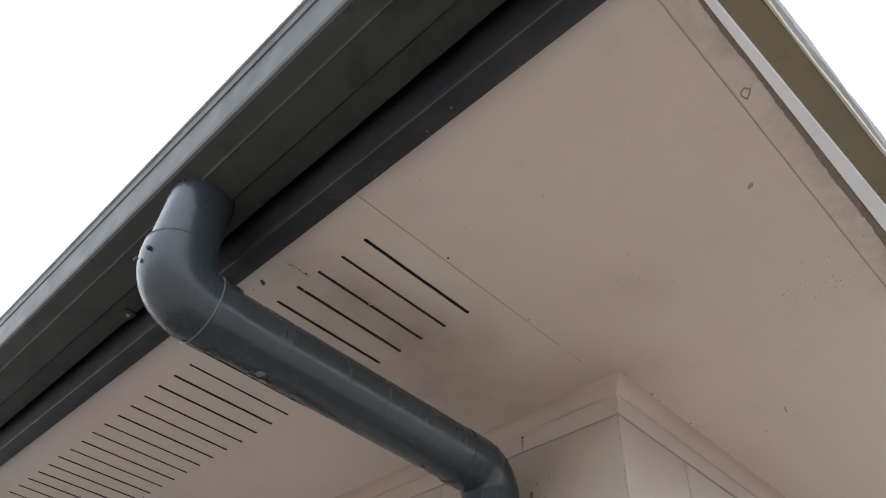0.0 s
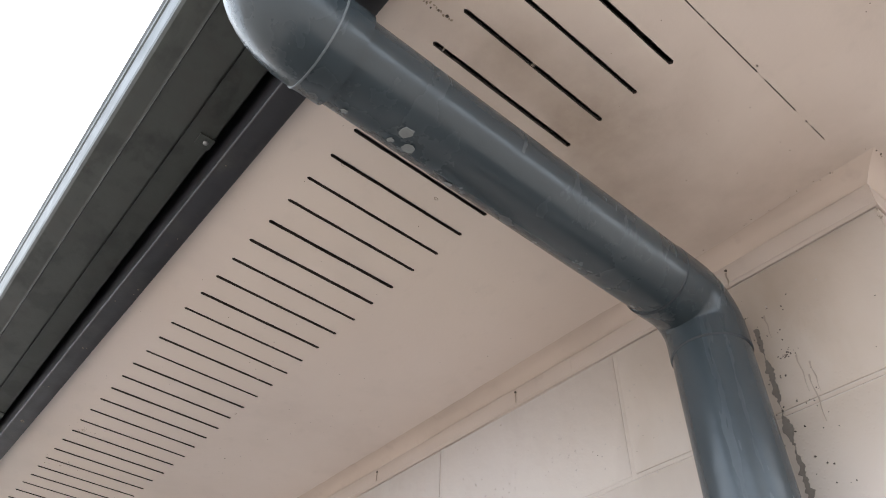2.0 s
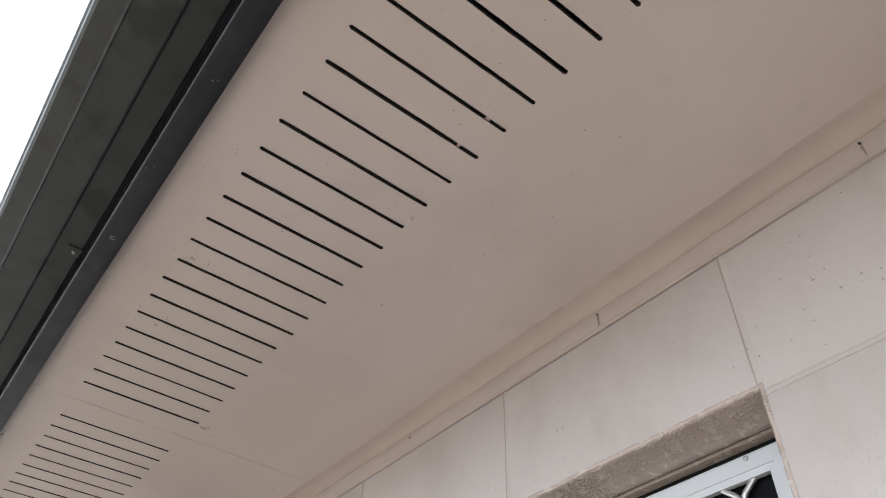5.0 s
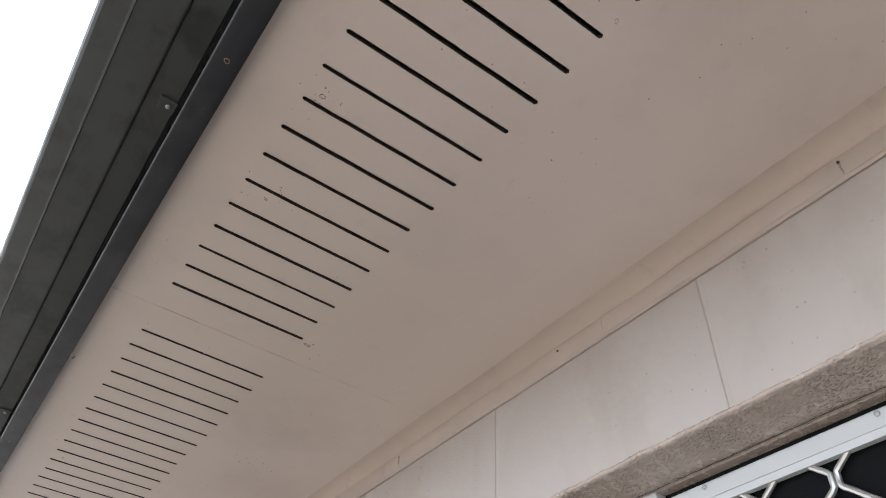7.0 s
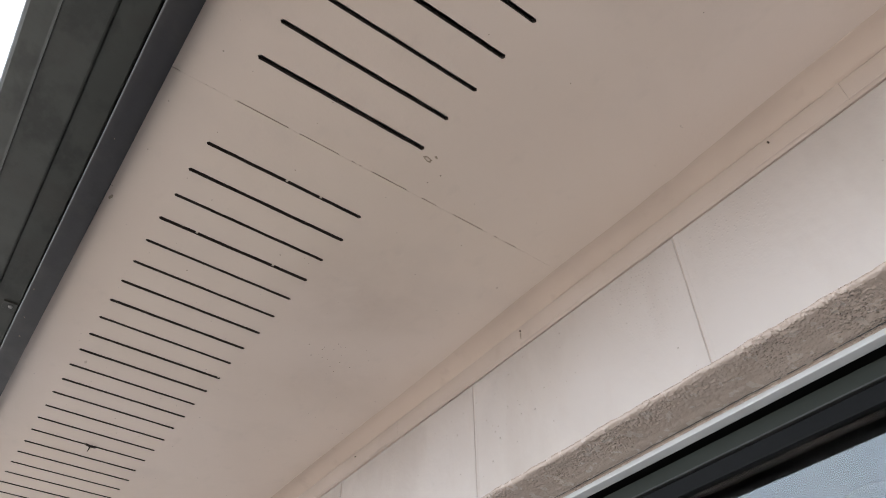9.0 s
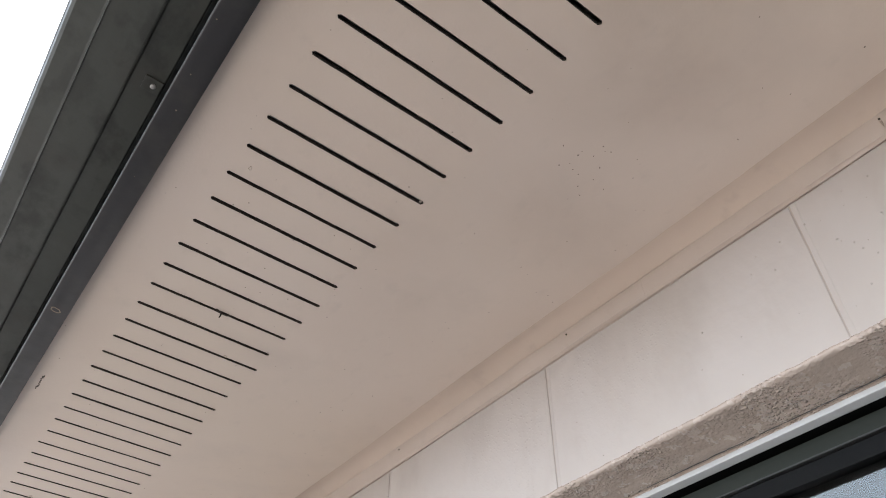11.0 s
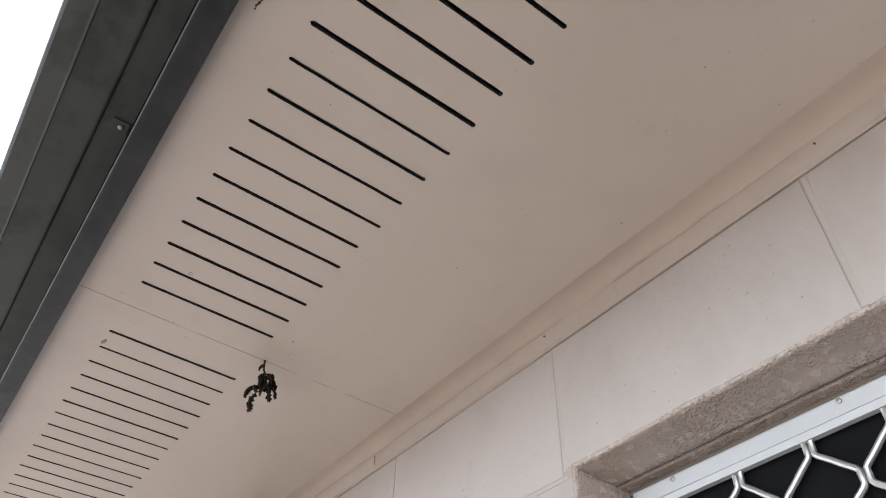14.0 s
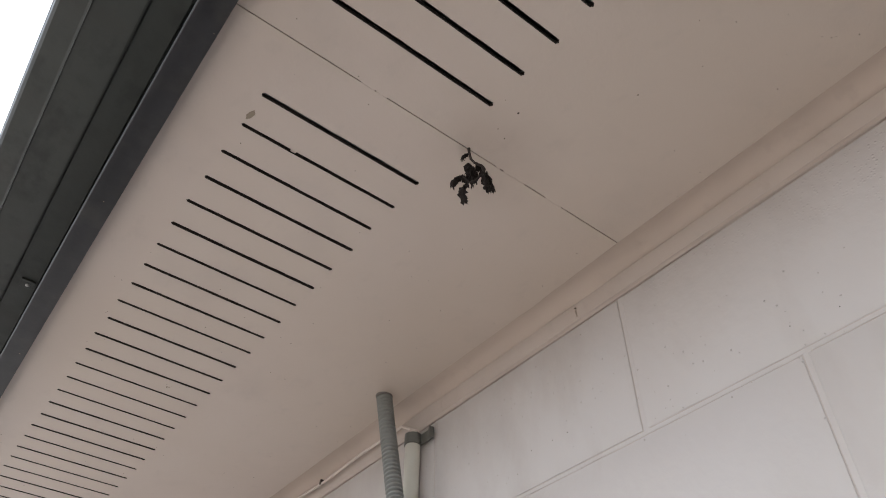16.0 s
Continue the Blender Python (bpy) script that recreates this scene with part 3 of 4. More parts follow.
# roof slab over everything
bm = bmesh.new()
v = [bm.verts.new(p) for p in ((-0.06, -0.54, 2.60), (3.4, -0.54, 3.2), (3.4, Y1, 3.2), (-0.06, Y1, 2.60),
                              (-0.06, -0.54, 2.57), (3.4, -0.54, 3.17), (3.4, Y1, 3.17), (-0.06, Y1, 2.57))]
for f in ((0, 1, 2, 3), (7, 6, 5, 4), (0, 4, 5, 1), (1, 5, 6, 2), (2, 6, 7, 3), (3, 7, 4, 0)):
    bm.faces.new([v[i] for i in f])
tagged(part("roof", bm, TILE_EDGE_M), "grey roof over the house and its eaves", "roof", kind="structure")

# ---------------- window ----------------
window = thing("window_1", "white aluminium window with grille screens at both ends", "window", (0.7, 1.94, 1.6), kind="structure")
FX = 0.700
TOP = 2.146
SILL = 0.95
POSTS = ((1.318, 1.346), (2.543, 2.567))


def wpart(name, lo, hi, material, parent=None, bevel=0.0012, label=""):
    bm = bmesh.new()
    box(bm, lo, hi, bevel)
    return gpart(name, bm, material, parent or window, label)


wpart("head_frame", (FX - 0.018, POSTS[0][1] + 0.001, TOP - 0.0035), (FX - 0.0015, POSTS[1][0] - 0.001, TOP + 0.005), ALU_M, bevel=0.0015)
# near bay: shade of the gap over the screen is put into the paint
for a, b, paint in ((WY0, POSTS[0][0] - 0.001, DARKALU_M), (POSTS[1][1] + 0.001, WY1, CHANNEL_M)):
    wpart("head_channel", (FX - 0.004, a, TOP - 0.004), (FX - 0.0015, b, TOP + 0.005), paint, bevel=0.0004, label="recessed channel toned for the gap over the screen")
wpart("head_track", (FX - 0.0013, WY0 + 0.002, TOP + 0.001), (FX + 0.075, WY1 - 0.002, TOP + 0.006), DARKALU_M, label="dark head track")
wpart("sill_frame", (FX - 0.002, WY0, SILL), (FX + 0.075, WY1, SILL + 0.04), ALU_M)
wpart("side_frame", (FX + 0.002, WY0, SILL + 0.04), (FX + 0.075, WY0 + 0.024, TOP - 0.0045), RAIL_M, label="dull dark side frame")
wpart("side_frame", (FX + 0.002, WY1 - 0.024, SILL + 0.04), (FX + 0.075, WY1, TOP - 0.0045), RAIL_M, label="dull dark side frame")
for a, b in POSTS:
    wpart("mullion", (FX - 0.020, a, SILL + 0.02), (FX + 0.060, b, TOP + 0.004), ALU_M, bevel=0.002)


def screen(y0, y1, joint, drop):
    """A framed security screen with a bent-bar diamond grille and fly mesh behind."""
    x0, x1, z0, z1, w = FX - 0.014, FX - 0.0045, SILL + 0.03, TOP - 0.007, 0.028

    def mitred(name, corners, parent):
        """One length of the frame: a raised flat with a lower inner lip, cut at 45 degrees."""
        bm = bmesh.new()
        (a, b, c, d) = corners
        e = 0.0012
        ring = [bm.verts.new((x0 + 0.0016, *p)) for p in (a, b, c, d)]
        mid = [tuple(q + (r - q) * 0.70 for q, r in zip(p, o)) for p, o in ((a, d), (b, c))]
        face = [tuple(q + (r - q) * f for q, r in zip(p, o)) for p, o, f in ((a, d, 0.06), (b, c, 0.06), (b, c, 0.70), (a, d, 0.70))]
        top = [bm.verts.new((x0, *p)) for p in face]
        lip = [bm.verts.new((x0 + e, *p)) for p in (mid[1], mid[0])]
        low = [bm.verts.new((x1, *p)) for p in (a, b, c, d)]
        bm.faces.new(top)
        bm.faces.new((ring[0], ring[1], top[1], top[0]))
        bm.faces.new((top[3], top[2], lip[0], lip[1]))
        bm.faces.new((lip[1], lip[0], ring[2], ring[3]))
        bm.faces.new((ring[0], top[0], top[3], lip[1], ring[3]))
        bm.faces.new((ring[1], ring[2], lip[0], top[2], top[1]))
        for i in range(4):
            bm.faces.new((ring[i], ring[(i + 1) % 4], low[(i + 1) % 4], low[i]))
        bm.faces.new(low)
        return gpart(name, bm, ALU_M, parent, "white screen frame rail" if parent is window else "")

    g = 0.0003
    holder = mitred("screen_frame", ((y0, z1), (y1, z1), (y1 - w, z1 - w), (y0 + w, z1 - w)), window)
    mitred("bottom_rail", ((y1, z0), (y0, z0), (y0 + w, z0 + w), (y1 - w, z0 + w)), holder)
    mitred("stile", ((y0, z0 + g), (y0, z1 - g), (y0 + w, z1 - w - g), (y0 + w, z0 + w + g)), holder)
    mitred("stile", ((y1, z1 - g), (y1, z0 + g), (y1 - w, z0 + w + g), (y1 - w, z1 - w - g)), holder)
    bm = bmesh.new()
    box(bm, (x1 + 0.004, y0 + 0.02, z0 + 0.02), (x1 + 0.006, y1 - 0.02, z1 - 0.02))
    gpart("fly_screen", bm, FLY_M, holder, "dark insect mesh")
    # grille: each bar swings between two columns and touches its neighbour at every turn
    cell, first, low = 0.0428, joint, z0 + w
    count = int((y1 - y0) / cell) + 2
    for i in range(-count, count):
        path, row = [], -1
        while z1 - w - 0.045 * row > low:
            col = i if (i + row) % 2 == 0 else i + 1
            y = first + cell * col + (0.0036 if col == i else -0.0036)
            za = z1 - drop - 0.045 * row
            path += [(y, za), (y, za - 0.007), (y, za - 0.0135)]
            nxt = i + 1 if col == i else i
            y2 = first + cell * nxt + (0.0036 if nxt == i else -0.0036)
            path += [(y + (y2 - y) * q, za - 0.0135 - 0.0315 * f) for f, q in ((0.1, 0.07), (0.25, 0.24), (0.36, 0.36), (0.48, 0.48), (0.6, 0.6), (0.75, 0.76), (0.9, 0.93))]
            row += 1
        run = [(FX - 0.0075, y, z) for y, z in path if y0 + w - 0.003 < y < y1 - w + 0.003 and z < z1 - w + 0.004]
        if len(run) > 12:
            bm = bmesh.new()
            tube(bm, run, [0.0034] * len(run), 8)
            gpart("grille_bar", bm, GRILLE_M, holder, "pale rounded grille bar", smooth=True)
    for y in np.arange(y0 + 0.051, y1 - 0.03, 0.213):
        bm = bmesh.new()
        tube(bm, [(x0 + 0.001, y, z1 - 0.0055), (x0 - 0.0014, y, z1 - 0.0055), (x0 - 0.002, y, z1 - 0.0055)], [0.0030, 0.0030, 0.0016], 12)
        gpart("screw", bm, SCREW_M, holder, "round screw head")


screen(WY0 + 0.025, POSTS[0][0] - 0.001, 1.104, 0.042)
screen(POSTS[1][1] + 0.001, WY1 - 0.025, 3.052, 0.029)
# sashes and panes
for a, b in ((WY0 + 0.018, 1.33), (1.348, 2.536), (2.555, WY1 - 0.018)):
    x = FX + (0.010 if b - a > 1 else 0.05)
    holder = wpart("sash_top_rail", (x, a, TOP - 0.024), (x + 0.022, b, TOP - 0.006), RAIL_M, label="dull green-grey sash rail")
    wpart("gasket", (x - 0.002, a, TOP - 0.0262), (x + 0.0045, b, TOP - 0.0242), RUBBER_M, holder, 0.0005)
    wpart("glazing_bead", (x + 0.003, a + 0.002, TOP - 0.046), (x + 0.019, b - 0.002, TOP - 0.0268), DARKALU_M, holder, 0.001, "black glazing bead")
    wpart("sash_bottom_rail", (x, a, SILL + 0.04), (x + 0.022, b, SILL + 0.09), DARKALU_M, holder)
    wide = 0.004 if b - a > 1 else 0.03
    wpart("sash_stile", (x, a, SILL + 0.09), (x + 0.022, a + wide, TOP - 0.0470), DARKALU_M, holder)
    wpart("sash_stile", (x, b - wide, SILL + 0.09), (x + 0.022, b, TOP - 0.0470), DARKALU_M, holder)
    bm = bmesh.new()
    box(bm, (x + 0.009, a + wide * 0.6, SILL + 0.08), (x + 0.0135, b - wide * 0.6, TOP - 0.019))
    pane = gpart("pane", bm, GLASS_M, holder, "clear window glass")
    pane.visible_shadow = False
    pane.data.materials.append(CLEAR_M)
    for face in pane.data.polygons:
        face.material_index = 0 if face.normal.x < -0.5 else 1
    if b - a > 1:
        # the middle sash hangs slightly out of plumb in its track
        for ob in [holder] + list(holder.children):
            for v in ob.data.vertices:
                v.co.x += (TOP - v.co.z) * 0.025


# rough rendered reveal round the opening
def reveal():
    bm = bmesh.new()
    prof = [(0.0014, 0.0066), (0.0002, 0.0050), (-0.0006, 0.0036), (-0.0009, 0.0023), (-0.0006, 0.0010), (0.0004, -0.0002), (0.0016, -0.0010), (0.003, -0.0016)]
    prof += [(0.0043 + 0.0013 * k, -0.002 - 0.00018 * k) for k in range(33)]
    prof += [(0.0485, -0.0088), (0.055, -0.0093), (0.0615, -0.0098), (0.0628, -0.0096), (0.0632, -0.0082), (0.066, -0.0082), (0.0665, -0.0115), (0.10, -0.0115)]

    def sweep(n, place):
        rings = []
        for k in range(n + 1):
            ring = []
            for i, (d, h) in enumerate(prof):
                p = Vector(place(k / n, d, h))
                patch = min(1, max(0, 3.2 * noise.noise(p * 4.3 + Vector((1.7, 0.4, 2.2))) + 1.1)) if 7 < i < 41 else 0.7
                patch *= 1.0 if i < 20 else max(0.4, 1.0 - 0.05 * (i - 20))
                lump = noise.noise(p * 430) * 0.9 + noise.noise(p * 230 + Vector((3, 1, 7))) * 0.4
                q = noise.noise_vector(p * 21) * 0.9 + noise.noise_vector(p * 70) * 0.5
                if i >= len(prof) - 7:
                    low = Vector((0, 0, 0))
                else:
                    low = Vector((q.x * 0.25, q.y * 0.2, q.z * 0.6)) * 0.0026 * (1.0 if i < 8 else 0.35) + Vector((0, 0, 1)) * lump * 0.0015 * patch
                ring.append(bm.verts.new(p + low))
            rings.append(ring)
        for a, b in zip(rings, rings[1:]):
            for i in range(len(prof) - 1):
                bm.faces.new((a[i], a[i + 1], b[i + 1], b[i]))

    wy0, wy1 = WY0, WY1
    sweep(1900, lambda s, d, h: (WX + d, wy0 - 0.004 + (wy1 - wy0 + 0.008) * s, HEAD + h))
    sweep(700, lambda s, d, h: (WX + d, wy1 + h - 0.001, SILL - 0.02 + (HEAD + 0.004 - SILL + 0.02) * s))
    sweep(700, lambda s, d, h: (WX + d, wy0 - h + 0.001, SILL - 0.02 + (HEAD + 0.004 - SILL + 0.02) * s))
    return bm


gpart("reveal", reveal(), REVEAL_M, window, "rough taupe rendered reveal", smooth=True)
crack = bmesh.new()
run = []
for k in range(1500):
    y = WY0 + 0.01 + (WY1 - WY0 - 0.02) * k / 1499
    wide = 0.0006 * noise.noise((y * 9, 2.0, 0.0)) + 0.0005 * noise.noise((y * 130, 5.0, 0.0)) + 0.0004
    if wide > 0.00008:
        c = WX + 0.0600 + 0.0012 * noise.noise((y * 60, 8.0, 0.0))
        run.append([crack.verts.new((c + wide * f, y, HEAD - 0.0100 - q)) for f, q in ((-1, 0.0004), (0, 0.0012), (1, 0.0004))])
    if len(run) > 1 and (wide <= 0.00008 or k == 1499):
        for a, b in zip(run, run[1:]):
            crack.faces.new((a[0], a[1], b[1], b[0]))
            crack.faces.new((a[1], a[2], b[2], b[1]))
    if wide <= 0.00008:
        run = []
gpart("crack", crack, RUBBER_M, window, "ragged dark crack above the frame")
wpart("window_sill", (WX - 0.02, WY0, SILL - 0.05), (FX + 0.08, WY1, SILL - 0.001), REVEAL_M, bevel=0.004)

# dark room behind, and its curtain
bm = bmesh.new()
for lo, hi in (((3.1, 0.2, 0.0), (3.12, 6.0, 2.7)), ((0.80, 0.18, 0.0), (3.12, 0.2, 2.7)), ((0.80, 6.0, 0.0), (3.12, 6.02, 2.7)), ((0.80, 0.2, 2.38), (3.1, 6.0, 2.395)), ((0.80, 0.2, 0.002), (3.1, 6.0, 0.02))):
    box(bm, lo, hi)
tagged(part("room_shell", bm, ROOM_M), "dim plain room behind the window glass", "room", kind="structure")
curtain = bmesh.new()
rows = []
for k in range(241):
    y = WY0 + 0.05 + (WY1 - WY0 - 0.1) * k / 240
    d = 0.018 * math.sin(y * 62 + 1.5 * math.sin(y * 9)) + 0.006 * noise.noise((y * 11, 0, 0))
    rows.append([curtain.verts.new((0.90 + d * q, y + 0.004 * noise.noise((y * 30, z, 1)), z)) for q, z in ((0.55, 2.11), (0.8, 2.06), (1.0, 1.9), (1.15, 1.1))])
for a, b in zip(rows, rows[1:]):
    for i in range(3):
        curtain.faces.new((a[i], a[i + 1], b[i + 1], b[i]))
ob = part("curtain", curtain, CURTAIN_M, smooth=True)
ob.modifiers.new("cloth", "SOLIDIFY").thickness = 0.002
tagged(ob, "dark gathered curtain hanging inside the window", "curtain")

# ---------------- conduit, pipe and cable by the far end ----------------
conduit = thing("conduit", "grey corrugated conduit coming down out of the soffit", "conduit", (0.548, 4.009, 2.4))
bm = bmesh.new()
path, rad = [], []
for k in range(740):
    s = k / 739
    z = Z + 0.01 - 1.3 * s
    d = Z - z
    path.append((0.548 + 0.02 * min(1, d * 2.2), 4.009 - 0.20 * d - 0.05 * d * d, z))
    rad.append(0.0125 + (0.0012 if k % 4 in (1, 2) else -0.0022))
tube(bm, path, rad, 16)
gpart("hose", bm, CONDUIT_M, conduit, smooth=False)
bm = bmesh.new()
tube(bm, [(0.548, 4.009, Z - 0.0025), (0.548, 4.009, Z + 0.0005)], [0.0142, 0.0150], 14)
gpart("hole_rim", bm, SEALANT_M, conduit, "dark rough hole edge")

pvc = thing("pvc_pipe", "pale grey plastic electrical pipe clipped to the wall", "pipe", (0.604, 3.995, 2.3))
bm = bmesh.new()
tube(bm, [(0.600, 3.992, 2.338), (0.600, 3.988, 1.0)], [0.0125, 0.0125], 20)
gpart("tube", bm, PVC_M, pvc, smooth=True)
bm = bmesh.new()
tube(bm, [(0.600, 3.992, 2.337), (0.600, 3.992, 2.3365), (0.600, 3.992, 2.318), (0.600, 3.992, 2.3175)], [0.0125, 0.0142, 0.0142, 0.0125], 20)
box(bm, (0.6085, 3.951, 2.318), (0.611, 3.983, 2.337), 0.0006)
box(bm, (0.601, 3.9485, 2.318), (0.611, 3.951, 2.337), 0.0004)
gpart("saddle", bm, SADDLE_M, pvc, "tarnished metal saddle")
bm = bmesh.new()
tube(bm, [(0.600, 3.992, 2.339), (0.600, 3.992, 2.344)], [0.0105, 0.009], 16)
gpart("cap", bm, CABLE_M, pvc, "pale sealant plug")

cable = thing("cable", "thin painted cable stapled along the cover strip", "cable", (0.6, 4.3, 2.36))
bm = bmesh.new()
pts = [(0.600, 3.992, 2.342), (0.6005, 4.0, 2.352)] + [(0.6015 + 0.0006 * math.sin(9 * k), 4.03 + 0.13 * k, 2.371 + 0.003 * math.sin(2.3 * k)) for k in range(20)]
tube(bm, pts, [0.0024] * len(pts), 8)
gpart("wire", bm, CABLE_M, cable, smooth=True)
for y in (4.30, 4.72, 5.2):
    bm = bmesh.new()
    box(bm, (0.5978, y - 0.003, 2.3665), (0.6045, y + 0.003, 2.3765), 0.001)
    gpart("staple", bm, MARK_M, cable, "dark cable staple")

# ---------------- small marks and things on the soffit ----------------
def ragged(bm, x, y, z, size, seed, stretch=1.0, turn=0.0, n=14, ring=0.0, plane="xy"):
    """A thin ragged patch, or a ragged ring, lying against a surface."""
    def at(r, a, h):
        k = 1 + 0.45 * noise.noise((math.cos(a) * 1.4 + seed * 5.1, math.sin(a) * 1.4, seed)) + 0.15 * noise.noise((a * 3, seed, 2.0))
        u, v = r * k * math.cos(a), r * k * stretch * math.sin(a)
        u, v = u * math.cos(turn) - v * math.sin(turn), u * math.sin(turn) + v * math.cos(turn)
        return (x + u, y + v, z + h) if plane == "xy" else (x + h, y + u, z + v)
    angles = [2 * math.pi * k / n for k in range(n)]
    out = [bm.verts.new(at(size, a, 0)) for a in angles]
    low = -0.0005
    out2 = [bm.verts.new(at(size * 0.93, a, low)) for a in angles]
    for i in range(n):
        j = (i + 1) % n
        bm.faces.new((out[i], out[j], out2[j], out2[i]))
    if ring:
        inn = [bm.verts.new(at(size * ring, a + 0.3, low)) for a in angles]
        inn2 = [bm.verts.new(at(size * ring * 0.93, a + 0.3, 0)) for a in angles]
        for i in range(n):
            j = (i + 1) % n
            bm.faces.new((out2[i], out2[j], inn[j], inn[i]))
            bm.faces.new((inn[i], inn[j], inn2[j], inn2[i]))
    else:
        bm.faces.new(out2)
    return bm


ZM = Z - 0.0001
specks = bmesh.new()
for k, (x, y, r) in enumerate(((0.199, -0.23, 1.2), (0.175, -0.118, 1.0), (0.203, -0.0595, 2.6), (0.381, -0.0575, 2.0), (0.20, -0.361, 1.0),
                               (0.9, -0.175, 2.0), (0.091, 0.117, 3.0), (0.08, 0.118, 2.0), (0.072, 0.121, 1.6), (0.065, 0.119, 1.4), (0.061, 0.205, 2.0),
                               (0.352, 1.672, 1.2), (0.345, 1.69, 1.0), (0.41, 2.07, 1.3), (0.43, 2.09, 1.0), (0.425, 2.06, 0.8), (0.35, 3.47, 1.2))):
    ragged(specks, x, y, ZM, r * 0.0007, k + 1, 0.8, k)
for cx, cy, n, spread in ((0.412, -0.215, 22, 0.022), (0.584, -0.412, 34, 0.026), (0.55, -0.44, 12, 0.04), (0.43, 2.08, 10, 0.018), (0.14, 1.41, 12, 0.016), (0.118, 1.235, 12, 0.016), (0.50, 2.7, 9, 0.05), (0.53, 3.2, 10, 0.08)):
    for k in range(n):
        ragged(specks, cx + random.gauss(0, spread), cy + random.gauss(0, spread), ZM, random.uniform(0.0003, 0.0008), k, 0.9, k, 8)
for k in range(60):
    ragged(specks, WX - 0.03 + random.uniform(0, 1.2) ** 1.5, CY - 0.0350 + random.uniform(-0.004, 0.002), ZM, random.uniform(0.0005, 0.0016), k, 0.7, k, 8)
for k in range(14):
    ragged(specks, WX - 0.0360 + random.uniform(-0.004, 0.002), CY + random.uniform(-0.04, 0.25), ZM, random.uniform(0.0004, 0.0011), k, 0.8, k, 8)
for k in range(9):
    ragged(specks, 0.846 + 0.0022 * k, -0.236 + 0.0006 * k, ZM, 0.0009, k, 0.6, k, 8)
for k in range(170):
    ragged(specks, random.uniform(0.05, 0.57), random.uniform(-0.44, 5.2), ZM, random.uniform(0.00025, 0.0006), k, 0.9, k, 7)

chips = bmesh.new()
ragged(chips, 0.230, -0.488, ZM, 0.0075, 2, 0.75, 0.4, 18, 0.72)
ragged(chips, 0.356, -0.428, ZM, 0.0050, 3, 0.6, 0.8, 16)
ragged(chips, 0.324, 1.660, ZM, 0.0060, 5, 0.5, 0.2, 18, 0.62)
ragged(chips, 0.331, 1.652, ZM, 0.0022, 8, 0.7, 0.2, 12)
ragged(specks, 0.061, 0.181, ZM, 0.0062, 6, 0.45, 0.6, 18)
for k, (x, y, s) in enumerate(((0.119, 1.236, 0.0042), (0.136, 1.416, 0.0030), (0.309, 0.979, 0.0030), (0.119, 2.320, 0.0030), (0.151, 3.384, 0.0040), (0.247, 4.214, 0.0030), (0.245, 0.321, 0.0030), (0.122, 0.354, 0.0026), (0.258, 2.687, 0.0030))):
    ragged(chips, x, y, ZM, s, k + 60, 0.62, 0.5 * k, 20, 0.86)
for k in range(12):
    ragged(specks, 0.0485 + random.uniform(-0.0012, 0.0012), 2.918 + 0.0042 * k, ZM, random.uniform(0.0007, 0.0017), k + 80, 2.0, 0.3, 10)
for k, (x, y, r) in enumerate(((0.376, 1.149, 1.2), (0.423, 0.972, 0.9), (0.339, 3.434, 1.6), (0.600, 2.812, 1.0), (0.552, 2.947, 1.2), (0.54, 1.795, 1.0))):
    ragged(specks, x, y, ZM, r * 0.0009, k + 95, 0.7, k, 10)
for k, (x, y, s) in enumerate(((0.104, 3.621, 0.0034), (0.038, 1.94, 0.002))):
    ragged(chips, x, y, ZM, s, k + 9, 2.2, 0.2, 14)
for k in range(16):
    ragged(chips, 0.057 + 0.0026 * k + random.uniform(-0.002, 0.002), 0.118 + random.uniform(-0.002, 0.002), ZM, random.uniform(0.0008, 0.002), k + 30, 0.6, k, 9)
tagged(part("paint_chips", chips, CHIP_M), "chipped paint and old fixing holes on the soffit", "paint damage", kind="stuff")

tagged(part("dirt_specks", specks, MARK_M), "small dark fly specks scattered over the soffit", "dirt", kind="stuff")

SOIL_M = plain("brown_mould", (0.20, 0.155, 0.12), 0.9, grain=160, depth=0.002, dirt=1.0)
# soiled edge along the gable trim
soil = bmesh.new()
rows = []
for k in range(520):
    e = 0.03 + 0.0022 * k
    y = -0.5066 - 0.004 * skew(e)
    w = max(0.0002, 0.0014 + 0.0022 * noise.noise((e * 11, 2.0, 0.0)) + 0.0016 * noise.noise((e * 70, 6.0, 0.0)) + 0.0008 * noise.noise((e * 260, 3.0, 0.0)))
    rows.append([soil.verts.new(p) for p in ((e, -0.5084 - 0.018 * skew(e), Z - 0.0016 + 0.0010 * noise.noise((e * 60, 9.0, 1.0))), (e, y - 0.001 - 0.003 * skew(e), Z - 0.0012 + 0.0008 * noise.noise((e * 120, 4.0, 1.0))), (e, y + w * 0.8, Z - 0.0006), (e, y + w, Z + 0.0002))])
for a, b in zip(rows, rows[1:]):
    for i in range(3):
        soil.faces.new((a[i], a[i + 1], b[i + 1], b[i]))
tagged(part("edge_mould", soil, SOIL_M), "brown mould and dirt along the edge of the gable soffit", "dirt", kind="stuff")

